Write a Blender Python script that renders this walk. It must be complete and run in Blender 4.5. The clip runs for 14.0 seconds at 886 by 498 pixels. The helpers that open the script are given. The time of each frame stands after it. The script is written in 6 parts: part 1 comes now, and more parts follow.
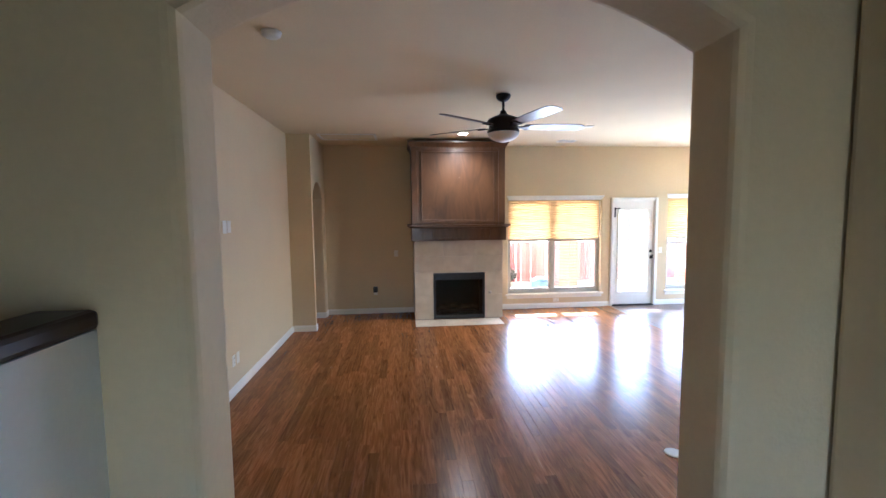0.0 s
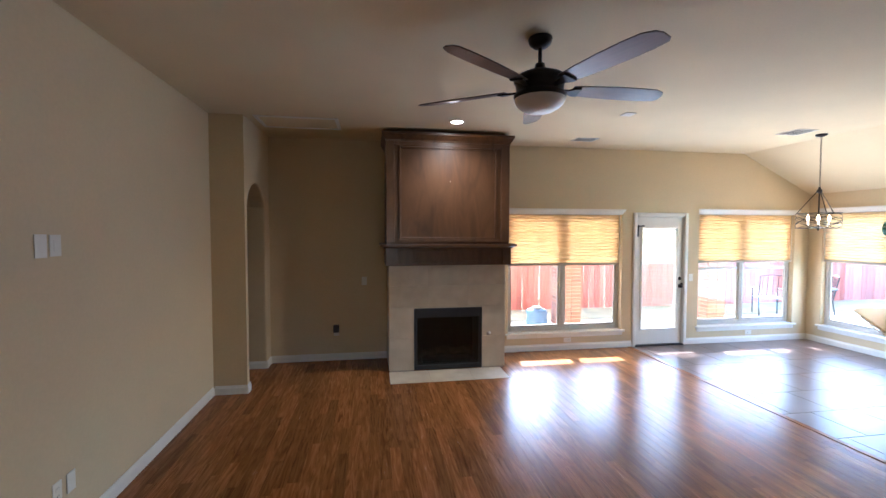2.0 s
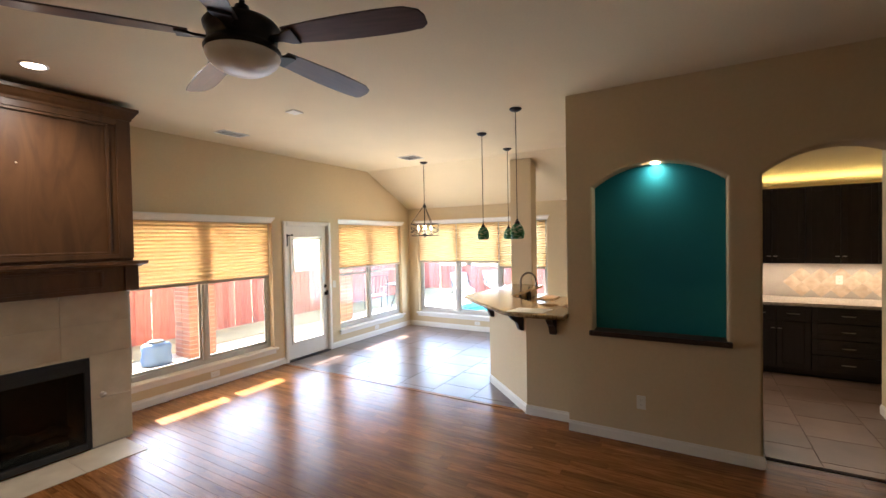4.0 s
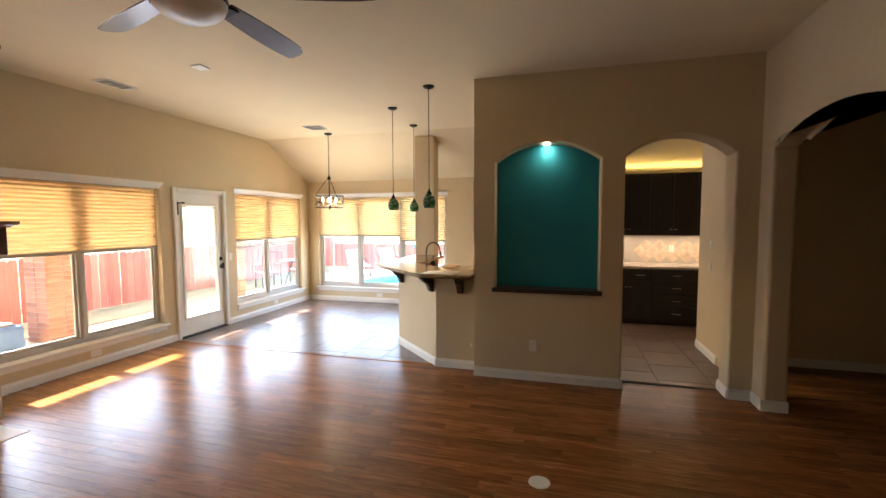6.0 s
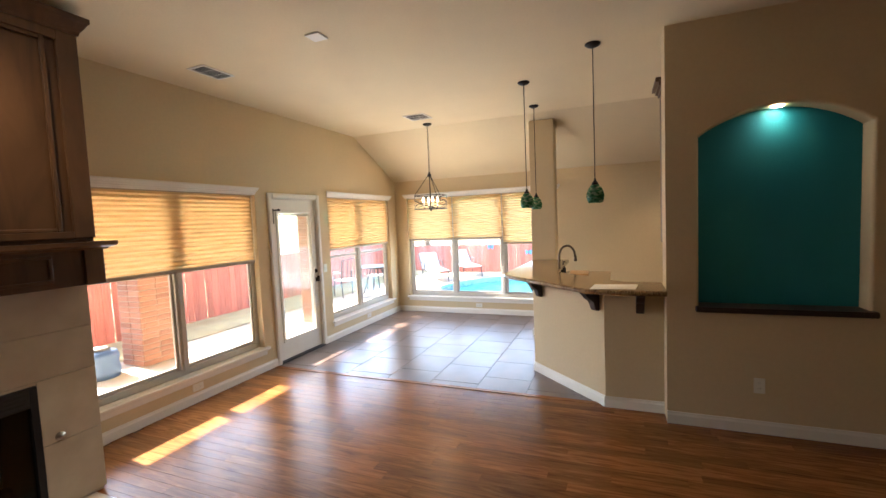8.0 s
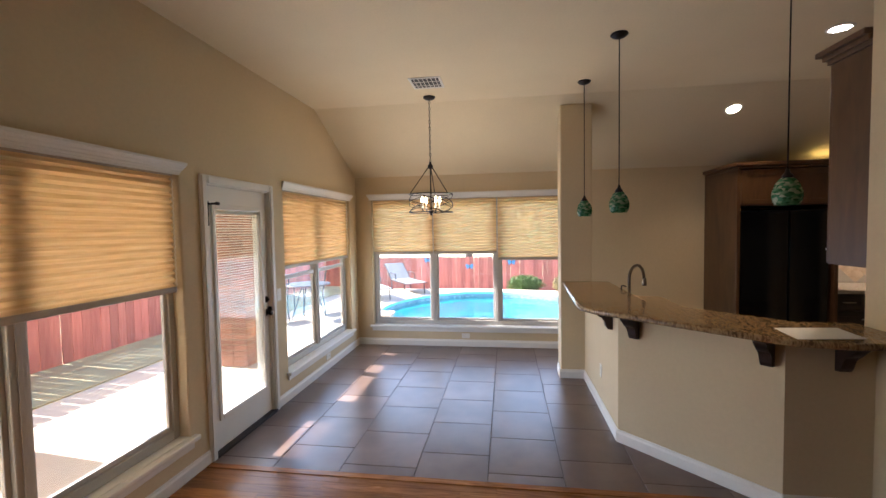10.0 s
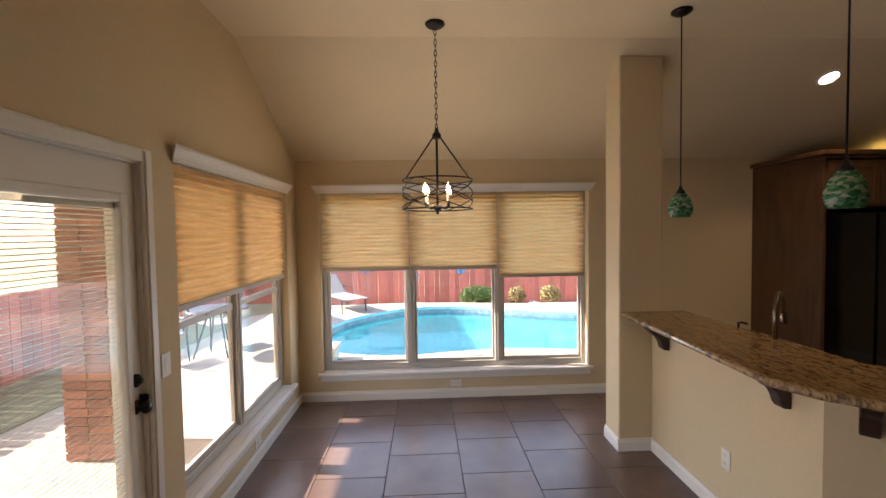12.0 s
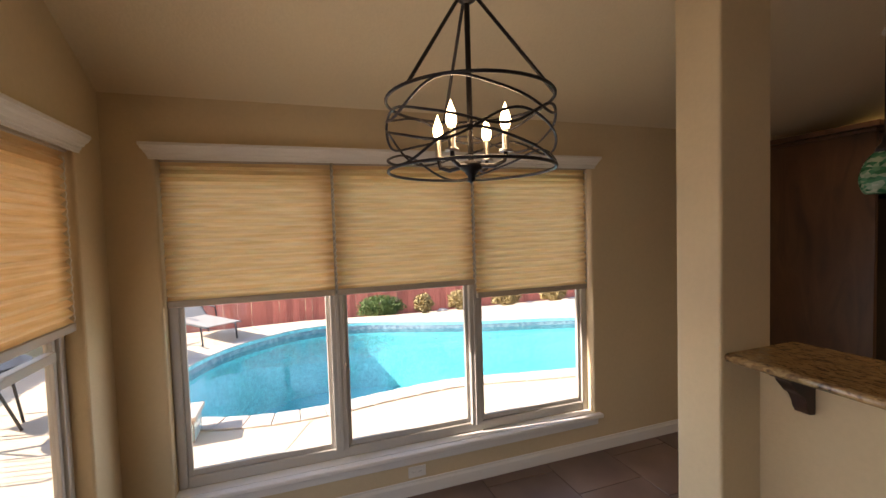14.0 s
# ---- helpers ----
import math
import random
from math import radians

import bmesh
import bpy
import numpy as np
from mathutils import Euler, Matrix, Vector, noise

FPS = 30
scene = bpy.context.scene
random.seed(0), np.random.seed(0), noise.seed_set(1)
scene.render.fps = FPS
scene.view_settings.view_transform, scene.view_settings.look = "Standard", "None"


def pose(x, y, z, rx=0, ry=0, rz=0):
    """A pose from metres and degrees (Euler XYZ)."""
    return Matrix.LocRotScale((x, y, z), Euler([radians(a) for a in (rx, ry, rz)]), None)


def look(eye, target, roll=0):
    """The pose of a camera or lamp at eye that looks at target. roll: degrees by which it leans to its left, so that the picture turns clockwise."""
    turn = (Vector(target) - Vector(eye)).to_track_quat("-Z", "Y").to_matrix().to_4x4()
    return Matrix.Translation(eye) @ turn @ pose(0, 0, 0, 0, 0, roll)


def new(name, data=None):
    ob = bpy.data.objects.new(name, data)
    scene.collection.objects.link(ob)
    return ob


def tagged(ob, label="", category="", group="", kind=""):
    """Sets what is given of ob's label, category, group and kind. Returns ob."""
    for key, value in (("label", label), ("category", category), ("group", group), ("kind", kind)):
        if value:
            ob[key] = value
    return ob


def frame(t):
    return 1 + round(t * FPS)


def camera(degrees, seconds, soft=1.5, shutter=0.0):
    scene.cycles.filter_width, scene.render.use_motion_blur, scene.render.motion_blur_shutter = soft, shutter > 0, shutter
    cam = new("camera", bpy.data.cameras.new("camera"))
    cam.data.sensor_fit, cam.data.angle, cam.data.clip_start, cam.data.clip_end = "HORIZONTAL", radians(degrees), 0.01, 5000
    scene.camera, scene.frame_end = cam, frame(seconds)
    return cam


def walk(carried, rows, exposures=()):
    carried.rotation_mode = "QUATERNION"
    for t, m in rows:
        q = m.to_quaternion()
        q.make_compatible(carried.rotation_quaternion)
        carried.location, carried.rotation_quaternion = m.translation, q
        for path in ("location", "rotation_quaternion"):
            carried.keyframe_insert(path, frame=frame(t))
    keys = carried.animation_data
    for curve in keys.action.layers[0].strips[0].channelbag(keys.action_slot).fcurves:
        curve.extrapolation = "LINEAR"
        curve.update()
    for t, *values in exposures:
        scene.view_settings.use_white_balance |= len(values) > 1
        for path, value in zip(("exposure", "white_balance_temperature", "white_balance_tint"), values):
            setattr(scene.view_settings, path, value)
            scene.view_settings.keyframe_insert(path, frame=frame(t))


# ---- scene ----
cam = camera(92.2, 14.0)
PATH = [
    (0, (-0.183, -0.823, 1.819), (0.003, 1.162, 1.654), -0.6),
    (0.5, (-0.213, -0.371, 1.816), (-0.029, 1.614, 1.662), -0.4),
    (1, (-0.205, 0.06, 1.766), (-0.024, 2.048, 1.647), -0.2),
    (1.5, (-0.252, 0.527, 1.78), (-0.02, 2.511, 1.689), -0.0),
    (2, (-0.193, 0.979, 1.79), (0.131, 2.951, 1.709), 0.1),
    (2.5, (-0.214, 1.32, 1.739), (0.468, 3.2, 1.688), -0.4),
    (3, (-0.249, 1.585, 1.753), (0.712, 3.338, 1.708), -1.3),
    (3.5, (-0.293, 1.788, 1.757), (1.082, 3.241, 1.713), -1.3),
    (4, (-0.391, 1.841, 1.768), (1.332, 2.856, 1.726), -1.1),
    (4.2, (-0.443, 1.842, 1.751), (1.338, 2.75, 1.709), -1.1),
    (6.3, (-0.797, 2.045, 1.613), (1.127, 2.575, 1.476), -0.2),
    (6.5, (-0.752, 2.127, 1.607), (1.156, 2.713, 1.473), -0.9),
    (7, (-0.569, 2.387, 1.619), (1.307, 3.067, 1.491), -2.0),
    (7.5, (-0.372, 2.776, 1.642), (1.479, 3.523, 1.517), -2.4),
    (7.7, (-0.288, 2.948, 1.672), (1.56, 3.701, 1.539), -2.5),
    (9.8, (0.905, 4.71, 1.671), (2.863, 5.105, 1.574), -0.9),
    (10, (1.037, 4.875, 1.669), (3.013, 5.167, 1.574), -1.0),
    (10.5, (1.395, 5.181, 1.685), (3.384, 5.364, 1.592), -1.0),
    (11, (1.792, 5.426, 1.682), (3.789, 5.468, 1.599), -1.0),
    (11.5, (2.22, 5.599, 1.678), (4.218, 5.557, 1.602), -1.0),
    (12, (2.685, 5.746, 1.694), (4.682, 5.66, 1.615), -0.9),
    (12.5, (3.13, 5.889, 1.703), (5.123, 5.741, 1.621), -0.6),
    (13, (3.601, 5.989, 1.694), (5.588, 5.777, 1.618), -0.7),
    (13.5, (4.001, 6.068, 1.703), (5.954, 5.648, 1.614), -0.9),
    (14, (4.406, 6.131, 1.682), (6.292, 5.471, 1.594), -1.8),
]
EXPOSURES = [(0.0, 4.6, 4800, 16), (0.5, 4.2, 4800, 16), (1.5, 3.9, 4900, 15), (3.0, 3.7, 5300, 16), (4.0, 3.6, 5900, 17), (6.5, 3.65, 6300, 18), (7.5, 3.5, 6300, 18), (10.0, 2.55, 5900, 21), (12.0, 2.0, 6700, 25), (14.0, 1.6, 7000, 26)]
walk(cam, [(t, look(eye, target, roll)) for t, eye, target, roll in PATH], EXPOSURES)

# ---------- world, sun, exposure ----------
SUN_EL, SUN_AZ = 33.5, 6.0      # degrees; azimuth from +y towards +x
world = bpy.data.worlds.new("world")
scene.world = world
world.use_nodes = True
wn = world.node_tree.nodes
wsky = wn.new("ShaderNodeTexSky")
wsky.sky_type = "NISHITA"
wsky.sun_disc = False
wsky.sun_elevation = radians(SUN_EL)
wsky.sun_rotation = radians(SUN_AZ)
wn["Background"].inputs["Strength"].default_value = 0.15
world.node_tree.links.new(wsky.outputs["Color"], wn["Background"].inputs["Color"])

sun_data = bpy.data.lights.new("sun", "SUN")
sun_data.energy, sun_data.angle, sun_data.color = 5.0, radians(0.53), (1.0, 0.95, 0.87)
sun = new("sun", sun_data)
_se, _sa = radians(SUN_EL), radians(SUN_AZ)
SUN_DIR = Vector((math.cos(_se) * math.sin(_sa), math.cos(_se) * math.cos(_sa), math.sin(_se)))
sun.matrix_world = look(SUN_DIR * 40, (0, 0, 0))


def area_lamp(name, eye, target, sx, sy, power, colour=(1, 1, 1)):
    d = bpy.data.lights.new(name, "AREA")
    d.shape, d.size, d.size_y, d.energy, d.color = "RECTANGLE", sx, sy, power, colour
    ob = new(name, d)
    ob.matrix_world = look(eye, target)
    return ob


def spot_lamp(name, eye, target, power, colour, angle=110, blend=0.6, radius=0.05):
    d = bpy.data.lights.new(name, "SPOT")
    d.energy, d.color, d.spot_size, d.spot_blend, d.shadow_soft_size = power, colour, radians(angle), blend, radius
    ob = new(name, d)
    ob.matrix_world = look(eye, target)
    return ob


def point_lamp(name, eye, power, colour, radius=0.03):
    d = bpy.data.lights.new(name, "POINT")
    d.energy, d.color, d.shadow_soft_size = power, colour, radius
    ob = new(name, d)
    ob.location = eye
    return ob


WARM = (1.0, 0.78, 0.5)
SKYC = (0.70, 0.85, 1.0)
# the sky's light through the lower, unshaded part of each window and the glazed door
area_lamp("sky_window_west", (2.66, 6.93, 0.82), (2.66, 3.0, 0.7), 1.7, 0.9, 2.2, SKYC)
area_lamp("sky_door", (4.26, 6.95, 1.05), (4.26, 3.0, 1.0), 0.6, 1.5, 1.8, SKYC)
area_lamp("sky_window_mid", (5.76, 6.93, 0.82), (5.76, 3.0, 0.7), 1.6, 0.9, 2.2, SKYC)
area_lamp("sky_window_east", (6.9, 5.45, 0.82), (3.0, 5.45, 0.7), 2.6, 0.9, 3.0, SKYC)

# ---------- materials ----------


def material(name, colour, rough=0.6, metal=0.0, var=0.06, scale=6.0, fine=90.0, bump=0.06, bump_scale=120.0, spec=0.5, coat=0.0, per_object=0.0):
    """A principled material with two scales of colour variation and a fine relief."""
    m = bpy.data.materials.new(name)
    m.use_nodes = True
    n, l = m.node_tree.nodes, m.node_tree.links
    b = n["Principled BSDF"]
    b.inputs["Roughness"].default_value = rough
    b.inputs["Metallic"].default_value = metal
    b.inputs["Specular IOR Level"].default_value = spec
    b.inputs["Coat Weight"].default_value = coat
    co = n.new("ShaderNodeTexCoord")
    big = n.new("ShaderNodeTexNoise")
    big.inputs["Scale"].default_value, big.inputs["Detail"].default_value = scale, 5
    small = n.new("ShaderNodeTexNoise")
    small.inputs["Scale"].default_value, small.inputs["Detail"].default_value = fine, 3
    l.new(co.outputs["Object"], big.inputs["Vector"])
    l.new(co.outputs["Object"], small.inputs["Vector"])
    add = n.new("ShaderNodeMath")
    add.operation = "ADD"
    l.new(big.outputs["Fac"], add.inputs[0])
    l.new(small.outputs["Fac"], add.inputs[1])
    half = n.new("ShaderNodeMapRange")
    half.inputs["From Min"].default_value, half.inputs["From Max"].default_value = 0.6, 1.4
    half.inputs["To Min"].default_value, half.inputs["To Max"].default_value = 1 - var, 1 + var
    l.new(add.outputs[0], half.inputs["Value"])
    last = half.outputs["Result"]
    if per_object:
        info = n.new("ShaderNodeObjectInfo")
        r = n.new("ShaderNodeMapRange")
        r.inputs["To Min"].default_value, r.inputs["To Max"].default_value = 1 - per_object, 1 + per_object
        l.new(info.outputs["Random"], r.inputs["Value"])
        mul = n.new("ShaderNodeMath")
        mul.operation = "MULTIPLY"
        l.new(last, mul.inputs[0])
        l.new(r.outputs["Result"], mul.inputs[1])
        last = mul.outputs[0]
    sc = n.new("ShaderNodeVectorMath")
    sc.operation = "SCALE"
    sc.inputs[0].default_value = colour[:3]
    l.new(last, sc.inputs["Scale"])
    l.new(sc.outputs["Vector"], b.inputs["Base Color"])
    if bump:
        bn = n.new("ShaderNodeTexNoise")
        bn.inputs["Scale"].default_value, bn.inputs["Detail"].default_value = bump_scale, 4
        l.new(co.outputs["Object"], bn.inputs["Vector"])
        bp = n.new("ShaderNodeBump")
        bp.inputs["Strength"].default_value, bp.inputs["Distance"].default_value = bump, 0.01
        l.new(bn.outputs["Fac"], bp.inputs["Height"])
        l.new(bp.outputs["Normal"], b.inputs["Normal"])
    return m


def ramp_colours(m, stops, stretch=(1, 1, 1), scale=8.0, detail=8.0, distortion=0.0, rough=0.4, coat=0.0, bump=0.1, per_object=0.0, rough_var=0.0, island=0.0):
    """Fill material m with noise mapped through a colour ramp, stretched along one axis (wood grain, stone)."""
    m.use_nodes = True
    n, l = m.node_tree.nodes, m.node_tree.links
    b = n["Principled BSDF"]
    b.inputs["Roughness"].default_value = rough
    b.inputs["Coat Weight"].default_value = coat
    b.inputs["Coat Roughness"].default_value = 0.18
    co = n.new("ShaderNodeTexCoord")
    mp = n.new("ShaderNodeMapping")
    mp.inputs["Scale"].default_value = stretch
    src = co.outputs["Object"]
    if per_object or island:
        geo = n.new("ShaderNodeNewGeometry")
        info = n.new("ShaderNodeObjectInfo")
        rnd = geo.outputs["Random Per Island"] if island else info.outputs["Random"]
        off = n.new("ShaderNodeVectorMath")
        off.operation = "MULTIPLY_ADD"
        off.inputs[0].default_value = (37.0, 53.0, 71.0)
        l.new(rnd, off.inputs[1])
        l.new(src, off.inputs[2])
        src = off.outputs["Vector"]
    l.new(src, mp.inputs["Vector"])
    t = n.new("ShaderNodeTexNoise")
    t.inputs["Scale"].default_value, t.inputs["Detail"].default_value, t.inputs["Distortion"].default_value = scale, detail, distortion
    l.new(mp.outputs["Vector"], t.inputs["Vector"])
    r = n.new("ShaderNodeValToRGB")
    r.color_ramp.elements[0].position, r.color_ramp.elements[0].color = stops[0][0], (*stops[0][1], 1)
    r.color_ramp.elements[1].position, r.color_ramp.elements[1].color = stops[-1][0], (*stops[-1][1], 1)
    for p, c in stops[1:-1]:
        r.color_ramp.elements.new(p).color = (*c, 1)
    l.new(t.outputs["Fac"], r.inputs["Fac"])
    out = r.outputs["Color"]
    if per_object or island:
        amount = per_object or island
        rr = n.new("ShaderNodeMapRange")
        rr.inputs["To Min"].default_value, rr.inputs["To Max"].default_value = 1 - amount, 1 + amount
        l.new(rnd, rr.inputs["Value"])
        sc = n.new("ShaderNodeVectorMath")
        sc.operation = "SCALE"
        l.new(out, sc.inputs[0])
        l.new(rr.outputs["Result"], sc.inputs["Scale"])
        out = sc.outputs["Vector"]
    l.new(out, b.inputs["Base Color"])
    if rough_var:
        rv = n.new("ShaderNodeMapRange")
        rv.inputs["To Min"].default_value, rv.inputs["To Max"].default_value = rough - rough_var, rough + rough_var
        l.new(t.outputs["Fac"], rv.inputs["Value"])
        l.new(rv.outputs["Result"], b.inputs["Roughness"])
    if bump:
        bp = n.new("ShaderNodeBump")
        bp.inputs["Strength"].default_value, bp.inputs["Distance"].default_value = bump, 0.004
        l.new(t.outputs["Fac"], bp.inputs["Height"])
        l.new(bp.outputs["Normal"], b.inputs["Normal"])
    return m


def stone(name, stops, **k):
    return ramp_colours(bpy.data.materials.new(name), stops, **k)


M_WALL = material("wall_paint", (0.60, 0.478, 0.295), 0.75, var=0.04, scale=2.0, fine=40, bump=0.12, bump_scale=90, spec=0.3)
M_CEIL = material("ceiling_paint", (0.70, 0.59, 0.39), 0.85, var=0.04, scale=2.0, fine=60, bump=0.16, bump_scale=70, spec=0.2)
M_TEAL = material("teal_paint", (0.008, 0.195, 0.235), 0.6, var=0.05, scale=3.0, bump=0.12, bump_scale=90, spec=0.35)
M_WHITE = material("white_trim", (0.74, 0.71, 0.64), 0.4, var=0.03, scale=8, bump=0.03)
M_PANEL = material("white_panelling", (0.70, 0.69, 0.66), 0.45, var=0.03, scale=8, bump=0.03)
M_FRAME = material("window_vinyl", (0.46, 0.43, 0.37), 0.4, var=0.04, bump=0.02)
M_PLATE = material("plate_plastic", (0.72, 0.69, 0.61), 0.35, var=0.02, bump=0.0)
M_DARKMETAL = material("oil_rubbed_bronze", (0.018, 0.014, 0.012), 0.42, metal=0.6, var=0.2, scale=30, bump=0.05)
M_STEEL = material("brushed_steel", (0.45, 0.42, 0.38), 0.3, metal=1.0, var=0.08, scale=40, bump=0.02)
M_NICKEL = material("aged_nickel", (0.20, 0.16, 0.12), 0.28, metal=1.0, var=0.1, scale=40, bump=0.02)
M_BLACK = material("black_metal", (0.012, 0.012, 0.013), 0.4, var=0.2, scale=30, bump=0.03)
M_CONC = material("patio_concrete", (0.62, 0.515, 0.37), 0.85, var=0.16, scale=1.2, fine=25, bump=0.2, bump_scale=60)
M_LAWN = material("dry_lawn", (0.40, 0.35, 0.18), 0.95, var=0.35, scale=2.5, fine=60, bump=0.6, bump_scale=120)
M_SOIL = material("planting_bed", (0.50, 0.42, 0.33), 0.95, var=0.3, scale=5, bump=0.6, bump_scale=40)
M_BRICK = material("brick", (0.36, 0.17, 0.11), 0.85, var=0.2, scale=12, fine=120, bump=0.3, bump_scale=80, per_object=0.25)
M_MORTAR = material("mortar", (0.42, 0.37, 0.31), 0.95, var=0.1, bump=0.3)
M_FENCE = stone("stained_fence_board", [(0.3, (0.44, 0.135, 0.10)), (0.7, (0.60, 0.21, 0.155))], stretch=(6, 6, 0.7), scale=6, rough=0.75, bump=0.3, per_object=0.25)
M_COPING = material("pool_coping", (0.55, 0.48, 0.40), 0.8, var=0.15, scale=6, bump=0.2)
# strong mottling paints the water's sparkle and ripple light into the plaster colour
M_PLASTER_SPARKLE = material("pool_plaster_sparkle", (0.24, 0.70, 0.72), 0.7, var=0.42, scale=16.0, fine=34, bump=0.1)
M_SOFFIT = material("soffit_paint", (0.55, 0.50, 0.42), 0.8, var=0.05)
M_GRANITE = stone("granite", [(0.30, (0.05, 0.026, 0.012)), (0.42, (0.17, 0.10, 0.042)), (0.52, (0.30, 0.19, 0.085)), (0.62, (0.36, 0.25, 0.12)), (0.74, (0.14, 0.08, 0.035))], stretch=(1.0, 3.2, 1), scale=17, detail=12, distortion=1.6, rough=0.13, bump=0.0)
M_LIME = stone("beige_stone_tile", [(0.3, (0.50, 0.42, 0.31)), (0.7, (0.62, 0.54, 0.42))], scale=5, detail=8, rough=0.45, bump=0.06, per_object=0.05)
M_WOOD = stone("stained_cabinet_wood", [(0.25, (0.052, 0.022, 0.008)), (0.5, (0.088, 0.039, 0.014)), (0.78, (0.12, 0.056, 0.021))], stretch=(3.2, 3.2, 0.8), scale=2.2, detail=9, distortion=1.5, rough=0.4, coat=0.2, bump=0.02)
M_DKCAB = stone("espresso_cabinet", [(0.3, (0.006, 0.004, 0.004)), (0.7, (0.014, 0.010, 0.009))], stretch=(6, 6, 0.8), scale=4, rough=0.4, coat=0.15, bump=0.04)
M_CORBEL = stone("dark_carved_wood", [(0.3, (0.018, 0.008, 0.005)), (0.7, (0.04, 0.018, 0.01))], scale=9, rough=0.45, bump=0.1)
M_BLADE = stone("fan_blade_wood", [(0.3, (0.035, 0.018, 0.016)), (0.7, (0.075, 0.04, 0.035))], stretch=(1, 9, 1), scale=5, rough=0.33, coat=0.35, bump=0.06)
OAK = [(0.22, (0.11, 0.037, 0.010)), (0.42, (0.20, 0.075, 0.020)), (0.58, (0.27, 0.108, 0.030)), (0.80, (0.36, 0.16, 0.050))]
M_OAK = stone("oak_plank", OAK, stretch=(11, 0.9, 1), scale=2.2, detail=10, distortion=2.2, rough=0.25, coat=0.0, bump=0.02, per_object=0.26, rough_var=0.05)
M_OAKFAR = stone("oak_plank_rest", OAK, stretch=(11, 0.9, 1), scale=2.2, detail=10, distortion=2.2, rough=0.25, coat=0.0, bump=0.02, island=0.26, rough_var=0.05)
for _m in (M_OAK, M_OAKFAR):
    _m.node_tree.nodes["Principled BSDF"].inputs["Specular IOR Level"].default_value = 0.2
M_GAP = material("floor_gap", (0.03, 0.012, 0.006), 0.7, bump=0)
M_TILE = stone("slate_tile", [(0.25, (0.095, 0.058, 0.042)), (0.5, (0.13, 0.084, 0.062)), (0.75, (0.17, 0.115, 0.085))], scale=3.2, detail=5, rough=0.3, bump=0.02, per_object=0.14)
M_TILE.node_tree.nodes["Principled BSDF"].inputs["Specular IOR Level"].default_value = 0.5
M_GROUT = material("grout", (0.06, 0.042, 0.032), 0.9, bump=0.2)
M_SPLASH = stone("travertine", [(0.3, (0.45, 0.33, 0.22)), (0.7, (0.62, 0.50, 0.36))], scale=12, rough=0.5, bump=0.1, per_object=0.08)


def glow(name, colour, strength):
    m = bpy.data.materials.new(name)
    m.use_nodes = True
    b = m.node_tree.nodes["Principled BSDF"]
    b.inputs["Base Color"].default_value = (*colour, 1)
    b.inputs["Emission Color"].default_value = (*colour, 1)
    b.inputs["Emission Strength"].default_value = strength
    return m


def gloss_by_angle(n, l, low, high, normal=None):
    """Share of gloss: low face on, rising to high at a glancing view."""
    lw, pw, mr = n.new("ShaderNodeLayerWeight"), n.new("ShaderNodeMath"), n.new("ShaderNodeMapRange")
    lw.inputs["Blend"].default_value = 0.5
    pw.operation = "POWER"
    pw.inputs[1].default_value = 4.0
    mr.inputs["To Min"].default_value, mr.inputs["To Max"].default_value = low, high
    l.new(lw.outputs["Facing"], pw.inputs[0])
    l.new(pw.outputs[0], mr.inputs["Value"])
    if normal is not None:
        l.new(normal, lw.inputs["Normal"])
    return mr.outputs["Result"]


def glass(name, colour=(1, 1, 1), rough=0.0):
    """Thin clear pane: mostly see-through, with a mirror gloss by angle."""
    m = bpy.data.materials.new(name)
    m.use_nodes = True
    n, l = m.node_tree.nodes, m.node_tree.links
    n.remove(n["Principled BSDF"])
    tr, gl, mx = n.new("ShaderNodeBsdfTransparent"), n.new("ShaderNodeBsdfGlossy"), n.new("ShaderNodeMixShader")
    tr.inputs["Color"].default_value = (*colour, 1)
    gl.inputs["Roughness"].default_value = rough
    l.new(gloss_by_angle(n, l, 0.03, 0.45), mx.inputs[0])
    l.new(tr.outputs[0], mx.inputs[1])
    l.new(gl.outputs[0], mx.inputs[2])
    l.new(mx.outputs[0], n["Material Output"].inputs["Surface"])
    return m


M_GLASS = glass("window_glass", (0.93, 0.95, 0.94))
M_FIREGLASS = glass("fire_glass", (0.62, 0.66, 0.64), 0.02)
M_BULB = glow("bulb_glow", (1.0, 0.74, 0.38), 5)
M_CAN = glow("downlight_glow", (1.0, 0.90, 0.72), 14)
M_FROST = material("frosted_glass", (0.72, 0.70, 0.66), 0.35, var=0.03, bump=0.0)
M_BLACKGLASS = material("black_glass", (0.006, 0.006, 0.007), 0.08, bump=0.0)


def shade_material(name, stops):
    """Woven fabric with fine streaks along the pleats, which lets part of the light through."""
    m = stone(name, stops, stretch=(3.0, 3.0, 60.0), scale=1.3, detail=6, rough=0.85, bump=0.05)
    n, l = m.node_tree.nodes, m.node_tree.links
    b = n["Principled BSDF"]
    b.inputs["Specular IOR Level"].default_value = 0.2
    tl, mx = n.new("ShaderNodeBsdfTranslucent"), n.new("ShaderNodeMixShader")
    l.new(b.inputs["Base Color"].links[0].from_socket, tl.inputs["Color"])
    mx.inputs[0].default_value = 0.48
    l.new(b.outputs[0], mx.inputs[1])
    l.new(tl.outputs[0], mx.inputs[2])
    l.new(mx.outputs[0], n["Material Output"].inputs["Surface"])
    return m


M_SHADE = shade_material("pleated_fabric", [(0.2, (0.66, 0.44, 0.20)), (0.5, (0.78, 0.55, 0.285)), (0.8, (0.86, 0.65, 0.38))])
M_RAIL = material("shade_rail", (0.42, 0.35, 0.26), 0.5, bump=0.02)

